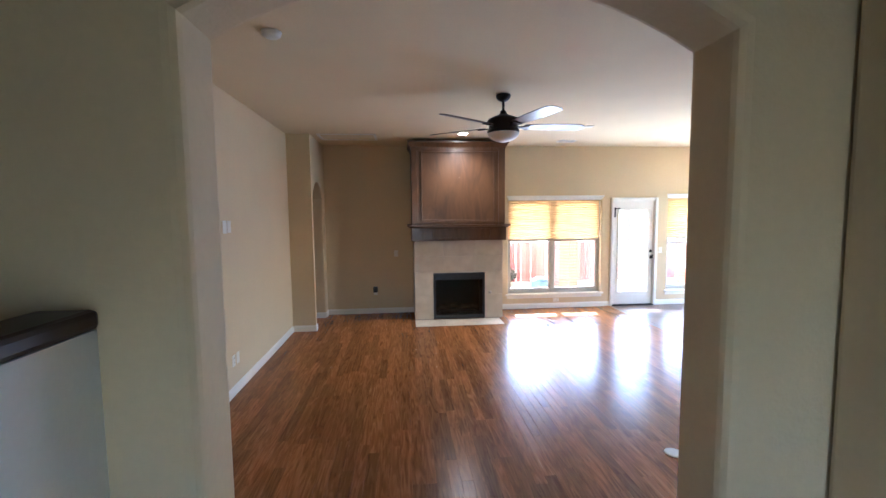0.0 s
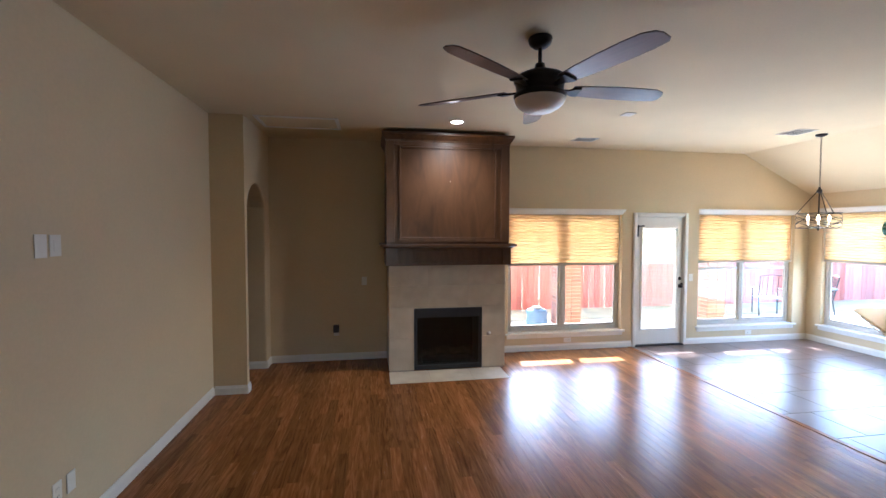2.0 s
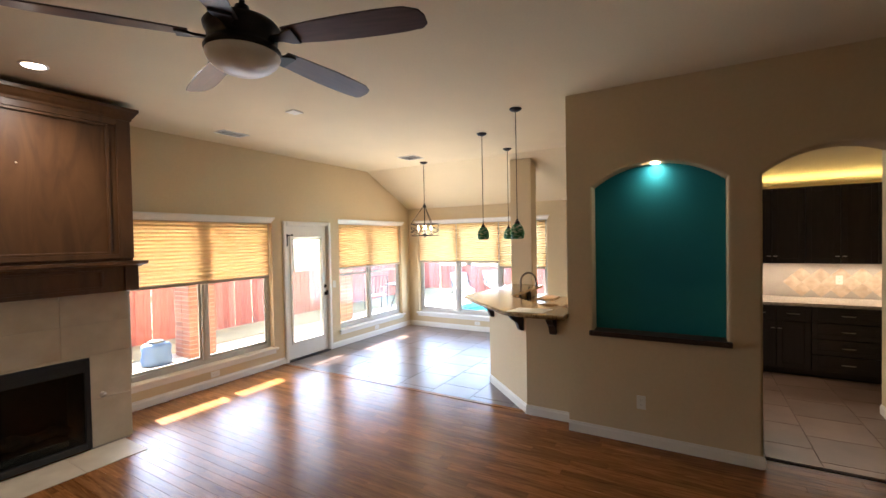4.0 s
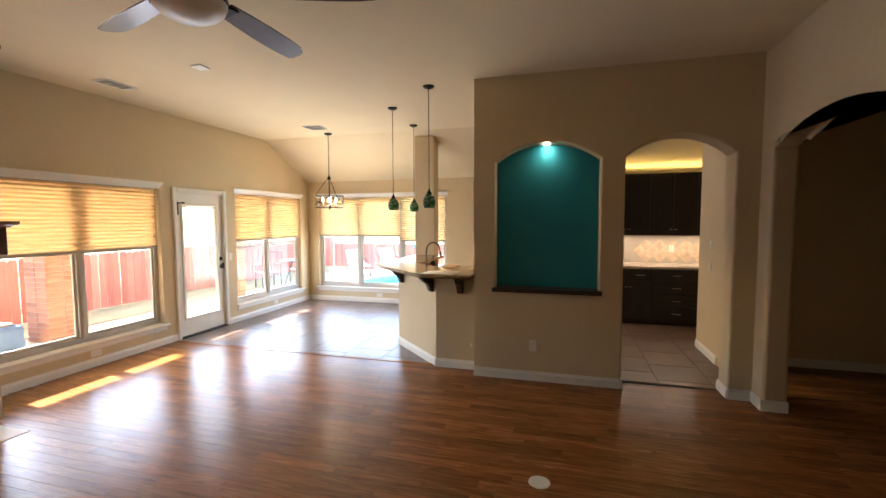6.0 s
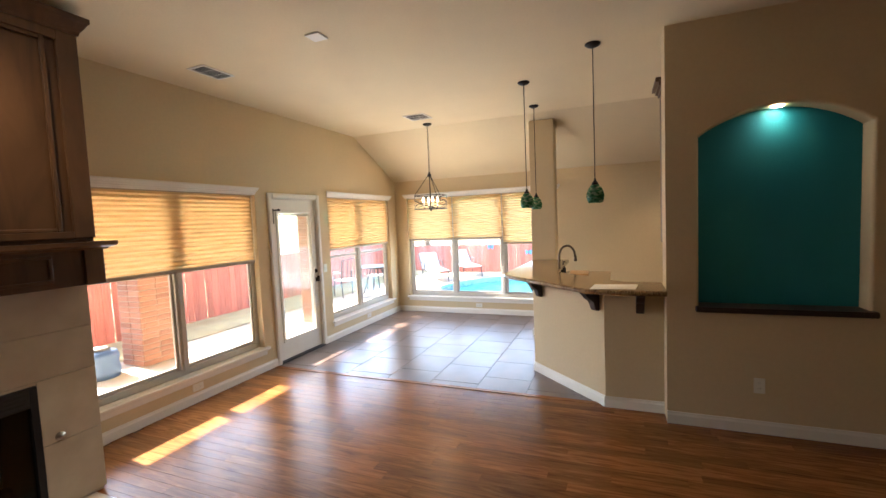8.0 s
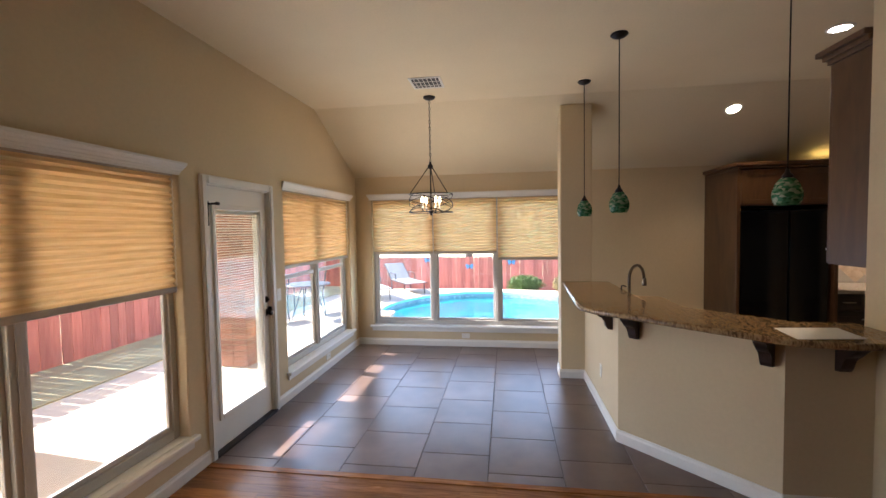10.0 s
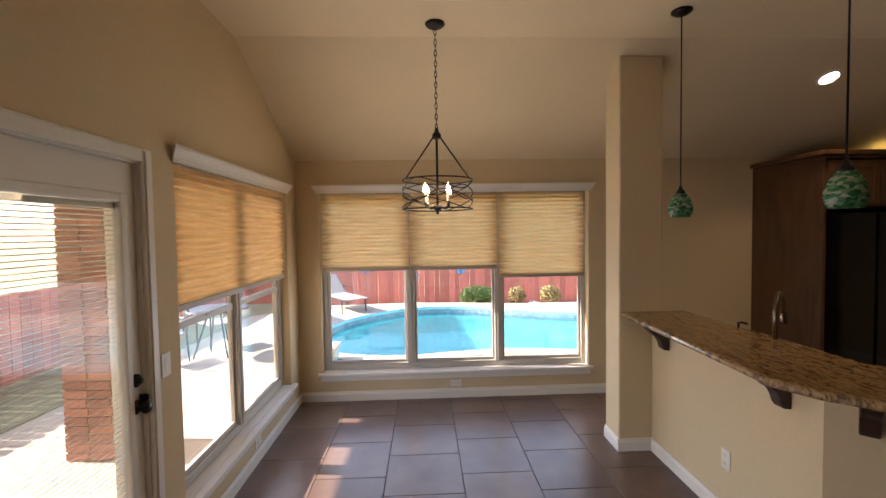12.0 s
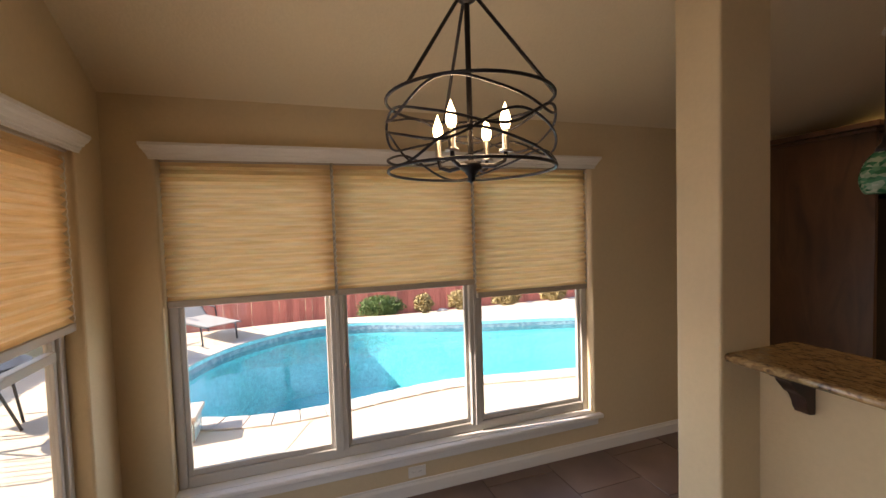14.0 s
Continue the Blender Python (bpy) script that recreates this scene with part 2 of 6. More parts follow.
m = bpy.data.materials.new("pool_water")
m.use_nodes = True
_n, _l = m.node_tree.nodes, m.node_tree.links
_n.remove(_n["Principled BSDF"])
_t, _g, _x = _n.new("ShaderNodeBsdfTransparent"), _n.new("ShaderNodeBsdfGlossy"), _n.new("ShaderNodeMixShader")
_t.inputs["Color"].default_value = (0.45, 0.86, 0.90, 1)
_g.inputs["Roughness"].default_value = 0.05
_w = _n.new("ShaderNodeTexNoise")
_w.inputs["Scale"].default_value, _w.inputs["Detail"].default_value = 7.0, 4
_b = _n.new("ShaderNodeBump")
_b.inputs["Strength"].default_value, _b.inputs["Distance"].default_value = 0.5, 0.05
_l.new(_w.outputs["Fac"], _b.inputs["Height"])
_l.new(_b.outputs["Normal"], _g.inputs["Normal"])
_l.new(gloss_by_angle(_n, _l, 0.03, 0.7, _b.outputs["Normal"]), _x.inputs[0])
_l.new(_t.outputs[0], _x.inputs[1])
_l.new(_g.outputs[0], _x.inputs[2])
_l.new(_x.outputs[0], _n["Material Output"].inputs["Surface"])
M_WATER = m

# ---------- mesh helpers ----------


def mesh_of(name, bm, mat, smooth=False):
    me = bpy.data.meshes.new(name)
    bmesh.ops.recalc_face_normals(bm, faces=bm.faces)
    bm.to_mesh(me)
    bm.free()
    if mat:
        me.materials.append(mat)
    if smooth:
        for p in me.polygons:
            p.use_smooth = True
    return me


def thing(name, label, category, group="", kind="", at=(0, 0, 0), rz=0):
    ob = new(name)
    ob.matrix_basis = pose(*at, 0, 0, rz)
    return tagged(ob, label, category, group, kind)


def part(name, bm, mat, parent=None, label="", smooth=False):
    ob = new(name, mesh_of(name, bm, mat, smooth))
    if parent is not None:
        ob.parent = parent
    if label:
        tagged(ob, label)
    return ob


def structure(name, bm, mat, label, category, smooth=False):
    return tagged(part(name, bm, mat, None, "", smooth), label, category, "", "structure")


def box(x0, x1, y0, y1, z0, z1, bevel=0.0, bm=None, seg=2):
    b = bmesh.new()
    vs = [b.verts.new((x, y, z)) for z in (z0, z1) for y in (y0, y1) for x in (x0, x1)]
    for f in ((0, 2, 3, 1), (4, 5, 7, 6), (0, 1, 5, 4), (2, 6, 7, 3), (0, 4, 6, 2), (1, 3, 7, 5)):
        b.faces.new([vs[i] for i in f])
    if bevel:
        bmesh.ops.bevel(b, geom=b.edges[:], offset=bevel, segments=seg, affect="EDGES", profile=0.5)
    return merge(bm, b)


def merge(bm, b):
    if bm is None:
        return b
    me = bpy.data.meshes.new("tmp")
    b.to_mesh(me)
    b.free()
    bm.from_mesh(me)
    bpy.data.meshes.remove(me)
    return bm


def prism(poly, axis, a0, a1, bm=None, bevel=0.0, seg=2):
    """A polygon of (u, v) pairs pushed out along an axis: x gives (y, z), y gives (x, z), z gives (x, y)."""
    b = bmesh.new()
    put = {"x": lambda u, v, a: (a, u, v), "y": lambda u, v, a: (u, a, v), "z": lambda u, v, a: (u, v, a)}[axis]
    lo = [b.verts.new(put(u, v, a0)) for u, v in poly]
    hi = [b.verts.new(put(u, v, a1)) for u, v in poly]
    b.faces.new(lo)
    b.faces.new(hi[::-1])
    for i in range(len(poly)):
        j = (i + 1) % len(poly)
        b.faces.new((lo[i], lo[j], hi[j], hi[i]))
    if bevel:
        bmesh.ops.bevel(b, geom=b.edges[:], offset=bevel, segments=seg, affect="EDGES", profile=0.5)
    return merge(bm, b)


def lathe(profile, n=24, at=(0, 0, 0), bm=None):
    """Turn (radius, z) pairs round the upright axis."""
    b = bmesh.new()
    rings = []
    for r, z in profile:
        if r < 1e-5:
            rings.append([b.verts.new((at[0], at[1], at[2] + z))])
        else:
            rings.append([b.verts.new((at[0] + r * math.cos(2 * math.pi * i / n), at[1] + r * math.sin(2 * math.pi * i / n), at[2] + z)) for i in range(n)])
    for a, c in zip(rings, rings[1:]):
        for i in range(n):
            j = (i + 1) % n
            q = [a[i % len(a)], a[j % len(a)], c[j % len(c)], c[i % len(c)]]
            q = [v for k, v in enumerate(q) if v not in q[:k]]
            if len(q) > 2:
                b.faces.new(q)
    return merge(bm, b)


def tube(points, r, n=8, bm=None, closed=False):
    """A round bar along points."""
    b = bmesh.new()
    pts = [Vector(p) for p in points]
    rings, side = [], None
    for i, p in enumerate(pts):
        nxt = pts[(i + 1) % len(pts)] if closed or i + 1 < len(pts) else p
        prv = pts[i - 1] if closed or i else p
        d = (nxt - prv).normalized()
        if side is None:
            side = d.orthogonal().normalized()
        side = (side - d * side.dot(d)).normalized()
        up = d.cross(side)
        rings.append([b.verts.new(p + r * (math.cos(2 * math.pi * k / n) * side + math.sin(2 * math.pi * k / n) * up)) for k in range(n)])
    pairs = list(zip(rings, rings[1:])) + ([(rings[-1], rings[0])] if closed else [])
    for a, c in pairs:
        for k in range(n):
            b.faces.new((a[k], a[(k + 1) % n], c[(k + 1) % n], c[k]))
    if not closed:
        b.faces.new(rings[0][::-1])
        b.faces.new(rings[-1])
    return merge(bm, b)


def arch_top(u, a, b, spring, rise):
    """Height of a segment arch between a and b at u."""
    h = (b - a) / 2
    if rise <= 0:
        return spring
    r = (h * h + rise * rise) / (2 * rise)
    return spring + math.sqrt(max(r * r - (u - (a + b) / 2) ** 2, 0)) - (r - rise)


def wall(name, axis, c0, c1, u0, u1, z0, z1, openings, label, mat=None, breaks=(), top=None, round_edges=0.0):
    """A wall of thickness c0..c1 along axis with openings (ua, ub, zb, spring, rise) that go through it."""
    us = {u0, u1, *breaks}
    zs = {z0, z1}
    for ua, ub, zb, sp, rise in openings:
        us |= {ua, ub}
        zs |= {max(zb, z0), sp}
        if rise:
            us |= {ua + (ub - ua) * i / 16 for i in range(1, 16)}
    us, zs = sorted(us), sorted(zs)
    b = bmesh.new()
    cache = {}

    def v(u, c, z):
        if top and abs(z - z1) < 1e-6:
            z = top(u)
        p = (u, c, z) if axis == "x" else (c, u, z)
        key = tuple(round(q, 5) for q in p)
        if key not in cache:
            cache[key] = b.verts.new(p)
        return cache[key]

    def quad(*p):
        f = [v(*q) for q in p]
        f = [q for k, q in enumerate(f) if q not in f[:k]]
        if len(f) > 2 and not b.faces.get(f):
            b.faces.new(f)

    for a, d in zip(us, us[1:]):
        mid = (a + d) / 2
        op = [o for o in openings if o[0] < mid < o[1]]
        for lo, hi in zip(zs, zs[1:]):
            la, ld = lo, lo
            if op:
                ua, ub, zb, sp, rise = op[0]
                if zb - 1e-6 <= lo and hi <= sp + 1e-6:
                    continue
                if abs(lo - sp) < 1e-6:
                    la, ld = arch_top(a, ua, ub, sp, rise), arch_top(d, ua, ub, sp, rise)
            for c in (c0, c1):
                quad((a, c, la), (d, c, ld), (d, c, hi), (a, c, hi))
        quad((a, c0, z1), (d, c0, z1), (d, c1, z1), (a, c1, z1))
        if not op or op[0][2] > z0 + 1e-6:
            quad((a, c0, z0), (d, c0, z0), (d, c1, z0), (a, c1, z0))
        if op:
            ua, ub, zb, sp, rise = op[0]
            ta, td = arch_top(a, ua, ub, sp, rise), arch_top(d, ua, ub, sp, rise)
            quad((a, c0, ta), (d, c0, td), (d, c1, td), (a, c1, ta))
            if zb > z0 + 1e-6:
                quad((a, c0, zb), (d, c0, zb), (d, c1, zb), (a, c1, zb))
    for lo, hi in zip(zs, zs[1:]):
        for u in (u0, u1):
            if not any(o[0] - 1e-6 <= u <= o[1] + 1e-6 and o[2] - 1e-6 <= lo and hi <= o[3] + 1e-6 for o in openings):
                quad((u, c0, lo), (u, c1, lo), (u, c1, hi), (u, c0, hi))
        for ua, ub, zb, sp, rise in openings:
            if zb - 1e-6 <= lo and hi <= sp + 1e-6:
                for u in (ua, ub):
                    if u0 + 1e-6 < u < u1 - 1e-6:
                        quad((u, c0, lo), (u, c1, lo), (u, c1, hi), (u, c0, hi))
    bmesh.ops.recalc_face_normals(b, faces=b.faces)
    if round_edges:
        es = []
        for e in b.edges:
            if len(e.link_faces) == 2 and e.calc_face_angle(0) > 1.2:
                ps = [q.co for q in e.verts]
                cc = [(p.y if axis == "x" else p.x) for p in ps]
                uu = [(p.x if axis == "x" else p.y) for p in ps]
                if abs(cc[0] - cc[1]) < 1e-5 and any(o[0] - 1e-4 <= min(uu) and max(uu) <= o[1] + 1e-4 for o in openings) and max(p.z for p in ps) < z1 - 1e-4 and (max(p.z for p in ps) > z0 + 1e-4):
                    es.append(e)
        bmesh.ops.bevel(b, geom=es, offset=round_edges, segments=3, affect="EDGES", profile=0.5)
    me = bpy.data.meshes.new(name)
    b.to_mesh(me)
    b.free()
    me.materials.append(mat or M_WALL)
    ob = new(name, me)
    return tagged(ob, label, "wall", "", "structure")


# ---------- the plan ----------
ZC = 3.05                      # flat ceiling
XL, XN, XE = -1.92, 3.54, 6.99  # west wall, niche wall, east wall
YS, YN = 0.31, 7.02            # south wall's and window wall's room faces
RIDGE, EAVE = 5.70, 2.42       # where the ceiling starts to fall, and its height at the east wall
GROUND = -0.16


def slope_z(x):
    return ZC if x <= RIDGE else ZC - (x - RIDGE) * (ZC - EAVE) / (XE - RIDGE)


W1, W2, W3 = (1.78, 3.60), (4.94, 6.71), (4.07, 6.79)
DOOR = (3.835, 4.675)
wall("wall_north", "x", YN, YN + 0.16, -1.57, XE + 0.16, -0.05, ZC, [(W1[0], W1[1], 0.28, 2.06, 0), (DOOR[0], DOOR[1], -0.05, 2.045, 0), (W2[0], W2[1], 0.28, 2.08, 0)],
     "tan painted plaster wall with two windows and a glazed door", breaks=(RIDGE,), top=slope_z, round_edges=0.012)
wall("wall_east", "y", XE, XE + 0.16, -0.85, YN, -0.05, EAVE, [(W3[0], W3[1], 0.29, 2.10, 0)], "tan painted plaster wall with a triple window", round_edges=0.012)
wall("wall_west", "y", XL - 0.16, XL, YS, 5.92, -0.05, ZC, [], "plain tan painted plaster wall beside the living room")
structure("wall_pier", box(XL - 0.16, -1.57, 5.92, 5.985, -0.05, ZC, 0.0), M_WALL, "tan plaster pier beside an arched doorway", "wall")
wall("wall_nook", "y", -1.92, -1.57, 5.985, YN + 0.16, -0.05, ZC, [(6.02, 6.80, -0.05, 2.10, 0.255)], "tan plaster wall with a round-topped doorway", round_edges=0.02)
wall("wall_south", "x", 0.12, YS, XL - 0.16, XN + 0.25, -0.05, ZC, [(-0.635, 0.60, -0.05, 2.24, 0.17), (1.75, 3.34, -0.05, 2.21, 0.19)], "tan plaster wall with two wide arched openings", round_edges=0.03)
wall("wall_niche", "y", XN, XN + 0.25, YS, 2.84, -0.05, ZC, [(0.50, 1.40, -0.05, 2.21, 0.185), (1.62, 2.62, 0.93, 2.21, 0.175)], "tan plaster wall with an arched doorway and a recessed niche", round_edges=0.02)
# other rooms that close the place
structure("wall_pantry", box(4.53, 5.29, 0.10, 0.28, -0.05, ZC), M_WALL, "tan plaster wall beside the pantry cabinets", "wall")
structure("wall_pantry_end", box(5.13, 5.29, -0.85, 0.10, -0.05, ZC), M_WALL, "tan plaster wall return by the cabinets", "wall")
wall("wall_pantry_arch", "x", 0.12, 0.28, XN + 0.25, 4.53, -0.05, ZC, [(3.86, 4.45, -0.05, 2.1, 0.15)], "tan plaster wall with an arched doorway")
structure("wall_kitchen_south", box(5.29, XE, -1.0, -0.85, -0.05, ZC), M_WALL, "tan plaster kitchen wall", "wall")
structure("wall_dining_east", box(4.70, 4.85, -3.2, 0.10, -0.05, ZC), M_WALL, "tan plaster wall of the next room", "wall")
# unseen opening and area lamp, added to brighten the entrance hall
wall("wall_foyer_south", "x", -3.35, -3.2, -2.6, 4.85, -0.05, ZC, [(0.1, 0.5, 0.3, 2.0, 0)], "tan plaster wall of the entrance hall with an added unseen opening")
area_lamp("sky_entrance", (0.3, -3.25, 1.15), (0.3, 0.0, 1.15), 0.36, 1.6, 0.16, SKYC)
structure("wall_foyer_west", box(-2.75, -2.6, -3.35, 0.31, -0.05, ZC), M_WALL, "tan plaster wall of the entrance hall", "wall")
structure("wall_foyer_link", box(-2.6, XL - 0.16, 0.12, 0.31, -0.05, ZC), M_WALL, "tan plaster wall of the entrance hall", "wall")
structure("wall_foyer_east", box(1.25, 1.40, -3.2, -0.25, -0.05, ZC), M_WALL, "tan plaster wall of the entrance hall", "wall")
structure("wall_foyer_pier", box(0.88, 1.40, -0.25, 0.118, -0.05, ZC, 0.02), M_WALL, "tan plaster pier beside the arch", "wall")
structure("wall_side_hall", box(-3.6, -3.45, 5.2, 7.8, -0.05, ZC), M_WALL, "tan plaster wall of the side hall", "wall")
structure("wall_side_hall_north", box(-3.45, -1.57, 7.18, 7.33, -0.05, ZC), M_WALL, "tan plaster wall of the side hall", "wall")
structure("wall_side_hall_south", box(-3.45, -2.08, 5.3, 5.45, -0.05, ZC), M_WALL, "tan plaster wall of the side hall", "wall")
structure("wall_side_hall_link", box(-2.08, -1.92, 5.985, 7.18, -0.05, 0.0), M_WALL, "sill under the arched doorway", "wall")

# ceilings
structure("ceiling", box(-3.6, RIDGE, -3.35, YN + 0.31, ZC, ZC + 0.15), M_CEIL, "flat tan ceiling with knock-down texture", "ceiling")
structure("ceiling_slope", prism([(RIDGE, ZC), (XE + 0.3, slope_z(XE + 0.3)), (XE + 0.3, slope_z(XE + 0.3) + 0.15), (RIDGE, ZC + 0.15)], "y", -1.0, YN + 0.16), M_CEIL, "sloping tan ceiling over the breakfast corner", "ceiling")

# roof
structure("roof", prism([(-4.0, 3.22), (RIDGE, 3.22), (XE + 0.32, slope_z(XE + 0.3) + 0.17), (XE + 0.32, slope_z(XE + 0.3) + 0.24), (RIDGE, 3.32), (-4.0, 3.32)], "y", -3.4, YN + 0.2), M_SOFFIT, "plain low roof over the house", "roof")

# floors: slabs under the planks and tiles
TX = 3.75                       # where the wooden floor meets the tiles
structure("floor", prism([(-2.6, -3.2), (TX, -3.2), (TX, YN), (-1.57, YN), (-1.57, 7.18), (-3.45, 7.18), (-3.45, 5.3), (-2.08, 5.3), (-2.08, 0.31), (-2.6, 0.31)], "z", -0.05, -0.012), M_GAP, "dark subfloor showing in the joints of the oak planks", "floor")
tile_floor = structure("floor_kitchen", prism([(TX, -3.2), (4.70, -3.2), (4.70, -0.85), (XE, -0.85), (XE, YN), (TX, YN)], "z", -0.05, -0.006), M_GROUT, "brown grout bed of the slate-look floor tiles", "floor")
structure("threshold", box(TX - 0.035, TX + 0.02, 2.9, YN - 0.02, -0.012, 0.006, 0.004), M_OAK, "low oak strip between planks and tiles", "trim")


# ---------- trim ----------
def base_run(x0, y0, x1, y1, side, h=0.095, t=0.014):
    """Baseboard along a wall; side: +1 or -1, the side of the line on which it stands."""
    d = Vector((x1 - x0, y1 - y0, 0))
    n = Vector((-d.y, d.x, 0)).normalized() * side
    b = bmesh.new()
    prof = [(0, 0), (t, 0), (t, h * 0.72), (t * 0.55, h * 0.86), (t * 0.45, h), (0, h)]
    rings = []
    for p in (Vector((x0, y0, 0)), Vector((x1, y1, 0))):
        rings.append([b.verts.new(p + n * u + Vector((0, 0, z))) for u, z in prof])
    k = len(prof)
    for i in range(k):
        b.faces.new((rings[0][i], rings[0][(i + 1) % k], rings[1][(i + 1) % k], rings[1][i]))
    b.faces.new(rings[0])
    b.faces.new(rings[1][::-1])
    structure("baseboard", b, M_WHITE, "white painted wooden baseboard along the wall", "baseboard")


T = 0.014
for a in [(XL, YS + T, XL, 5.906, -1), (XL + T, 5.92, -1.57, 5.92, -1), (-1.57, 5.906, -1.57, 6.02, -1), (-1.57, 6.80, -1.57, YN, -1), (-1.556, YN, -0.0, YN, -1),
          (1.52, YN, 3.78, YN, -1), (4.735, YN, XE - T, YN, -1), (XE, YN, XE, 3.0, -1), (XN, 2.84, XN, 1.40, -1), (XN, 0.50, XN, YS + T, -1), (XN, YS, 3.34, YS, -1),
          (3.34, YS + T, 3.34, 0.12, -1), (1.75, YS, 0.60, YS, -1), (-0.635, YS, XL, YS, -1), (0.60, YS + T, 0.60, 0.12, 1), (-0.635, YS + T, -0.635, 0.12, -1),
          (XN, 1.40, XN + 0.25, 1.40, -1), (XN + 0.25, 0.50, XN, 0.50, -1), (5.29, 0.28, 4.53, 0.28, -1), (4.70, 0.10, 4.70, -3.2, -1), (-1.92, 6.02, -1.57, 6.02, 1), (-1.92, 6.80, -1.57, 6.80, -1), (-3.45, 7.18, -1.92, 7.18, -1)]:
    base_run(*a)


# ---------- windows ----------
def cornice(x0, x1, z, label):
    """Valance over a window in local axes: x along, y into the room."""
    b = bmesh.new()
    prof = [(0, -0.008), (0.012, -0.008), (0.012, 0.004), (0.017, 0.006), (0.018, 0.018), (0.026, 0.024), (0.030, 0.036), (0.038, 0.044), (0.042, 0.056), (0.046, 0.058), (0.046, 0.074), (0, 0.074)]
    rings = []
    for x, e in ((x0, 1), (x1, -1)):
        rings.append([b.verts.new((x - e * (u - 0.03), -u, z + w)) for u, w in prof])
    k = len(prof)
    for i in range(k):
        b.faces.new((rings[0][i], rings[0][(i + 1) % k], rings[1][(i + 1) % k], rings[1][i]))
    b.faces.new(rings[0])
    b.faces.new(rings[1][::-1])
    return b


def pleated(x0, x1, z0, z1, y, pitch=0.042, depth=0.0135):
    """Pleated fabric between x0 and x1, with slight unevenness in the pleats."""
    n = max(2, int(round((z1 - z0) / pitch)) * 2)
    cols = 9
    b = bmesh.new()
    g = []
    for i in range(n + 1):
        z = z1 + (z0 - z1) * i / n
        row = []
        for j in range(cols):
            x = x0 + (x1 - x0) * j / (cols - 1)
            w = noise.noise(Vector((x * 2.2, z * 9.0, y))) * 0.0028
            row.append(b.verts.new((x, y + (depth if i % 2 else -depth) * (0.8 + 8 * w), z + w * (0 if i in (0, n) else 1))))
        g.append(row)
    for a, c in zip(g, g[1:]):
        for j in range(cols - 1):
            b.faces.new((a[j], a[j + 1], c[j + 1], c[j]))
    return b


def window(name, origin, rz, width, z0, z1, mullions, shades, valance, label, sash=0.0):
    """A window in local axes: x along the wall from 0 to width, y outwards, room face of the wall at y = 0."""
    w = thing(name, label, "window", "", "structure", origin, rz)
    f = 0.05
    yo, yi = 0.135, 0.075
    b = bmesh.new()
    for x0, x1, a, c in ((0, f, z0, z1), (width - f, width, z0, z1), (f, width - f, z0, z0 + f + 0.015), (f, width - f, z1 - f, z1)):
        box(x0 + 0.001, x1 - 0.001, yi, yo, a + 0.001, c - 0.001, 0.006, b)
    frame_ob = part("window_frame", b, M_FRAME, w)
    edges = [f] + [q for m_ in mullions for q in (m_ - 0.04, m_ + 0.04)] + [width - f]
    for m_ in mullions:
        b = box(m_ - 0.04, m_ + 0.04, yi - 0.012, yo, z0 + f, z1 - f, 0.006)
        box(m_ - 0.012, m_ + 0.012, yi - 0.02, yi - 0.012, z0 + f, z1 - f, 0.003, b)
        part("mullion", b, M_FRAME, w)
    for a, c in zip(edges[::2], edges[1::2]):
        b = bmesh.new()
        for x0, x1, q0, q1 in ((a, a + 0.025, z0 + f, z1 - f), (c - 0.025, c, z0 + f, z1 - f), (a + 0.025, c - 0.025, z0 + f + 0.015, z0 + f + 0.045), (a + 0.025, c - 0.025, z1 - f - 0.03, z1 - f)):
            box(x0, x1, yi + 0.015, yi + 0.04, q0, q1, 0.004, b)
        if sash:
            box(a + 0.025, c - 0.025, yi + 0.002, yi + 0.045, sash - 0.02, sash + 0.02, 0.004, b)
            box((a + c) / 2 - 0.03, (a + c) / 2 + 0.03, yi - 0.012, yi + 0.002, sash + 0.002, sash + 0.02, 0.004, b)
        part("sash", b, M_FRAME, w)
        pane = part("pane", box(a + 0.02, c - 0.02, yi + 0.025, yi + 0.029, z0 + f + 0.03, z1 - f - 0.02), M_GLASS, w, "clear window glass")
        pane.visible_shadow = False
    # stool and apron
    b = box(-0.045, width + 0.045, -0.05, 0.0, z0 - 0.03, z0 + 0.002, 0.008)
    box(0.003, width - 0.003, 0.0, yi, z0 - 0.012, z0 + 0.002, 0.0, b)
    part("window_sill", b, M_WHITE, w, "white painted window stool")
    part("apron", box(-0.02, width + 0.02, -0.016, 0.0, z0 - 0.085, z0 - 0.03, 0.004), M_WHITE, w)
    part("valance", cornice(-valance, width + valance, z1 + 0.002, ""), M_WHITE, w, "white moulded wooden valance")
    for x0, x1, zb in shades:
        s = thing("pleated_shade", "tan pleated fabric shade lowered halfway over the window", "window shade", "pleated shades")
        s.parent = None
        s.matrix_basis = pose(*origin, 0, 0, rz)
        part("fabric", pleated(x0, x1, zb + 0.03, z1 - 0.012, 0.035), M_SHADE, s)
        part("bottom_rail", box(x0, x1, 0.018, 0.05, zb - 0.006, zb + 0.032, 0.006), M_RAIL, s, "flat brown bottom rail")
        part("head_rail", box(x0, x1, 0.012, 0.055, z1 - 0.014, z1 - 0.001, 0.002), M_RAIL, s)
        b = bmesh.new()
        pts = []
        n = int((z1 - zb) / 0.018)
        for i in range(n):
            pts.append((x1 + 0.012 + (0.006 if i % 2 else -0.006), 0.03, z1 - 0.03 - i * 0.018))
        tube(pts, 0.0025, 5, b)
        part("cord", b, M_PLATE, s, "zigzag pale lift cord")
    return w


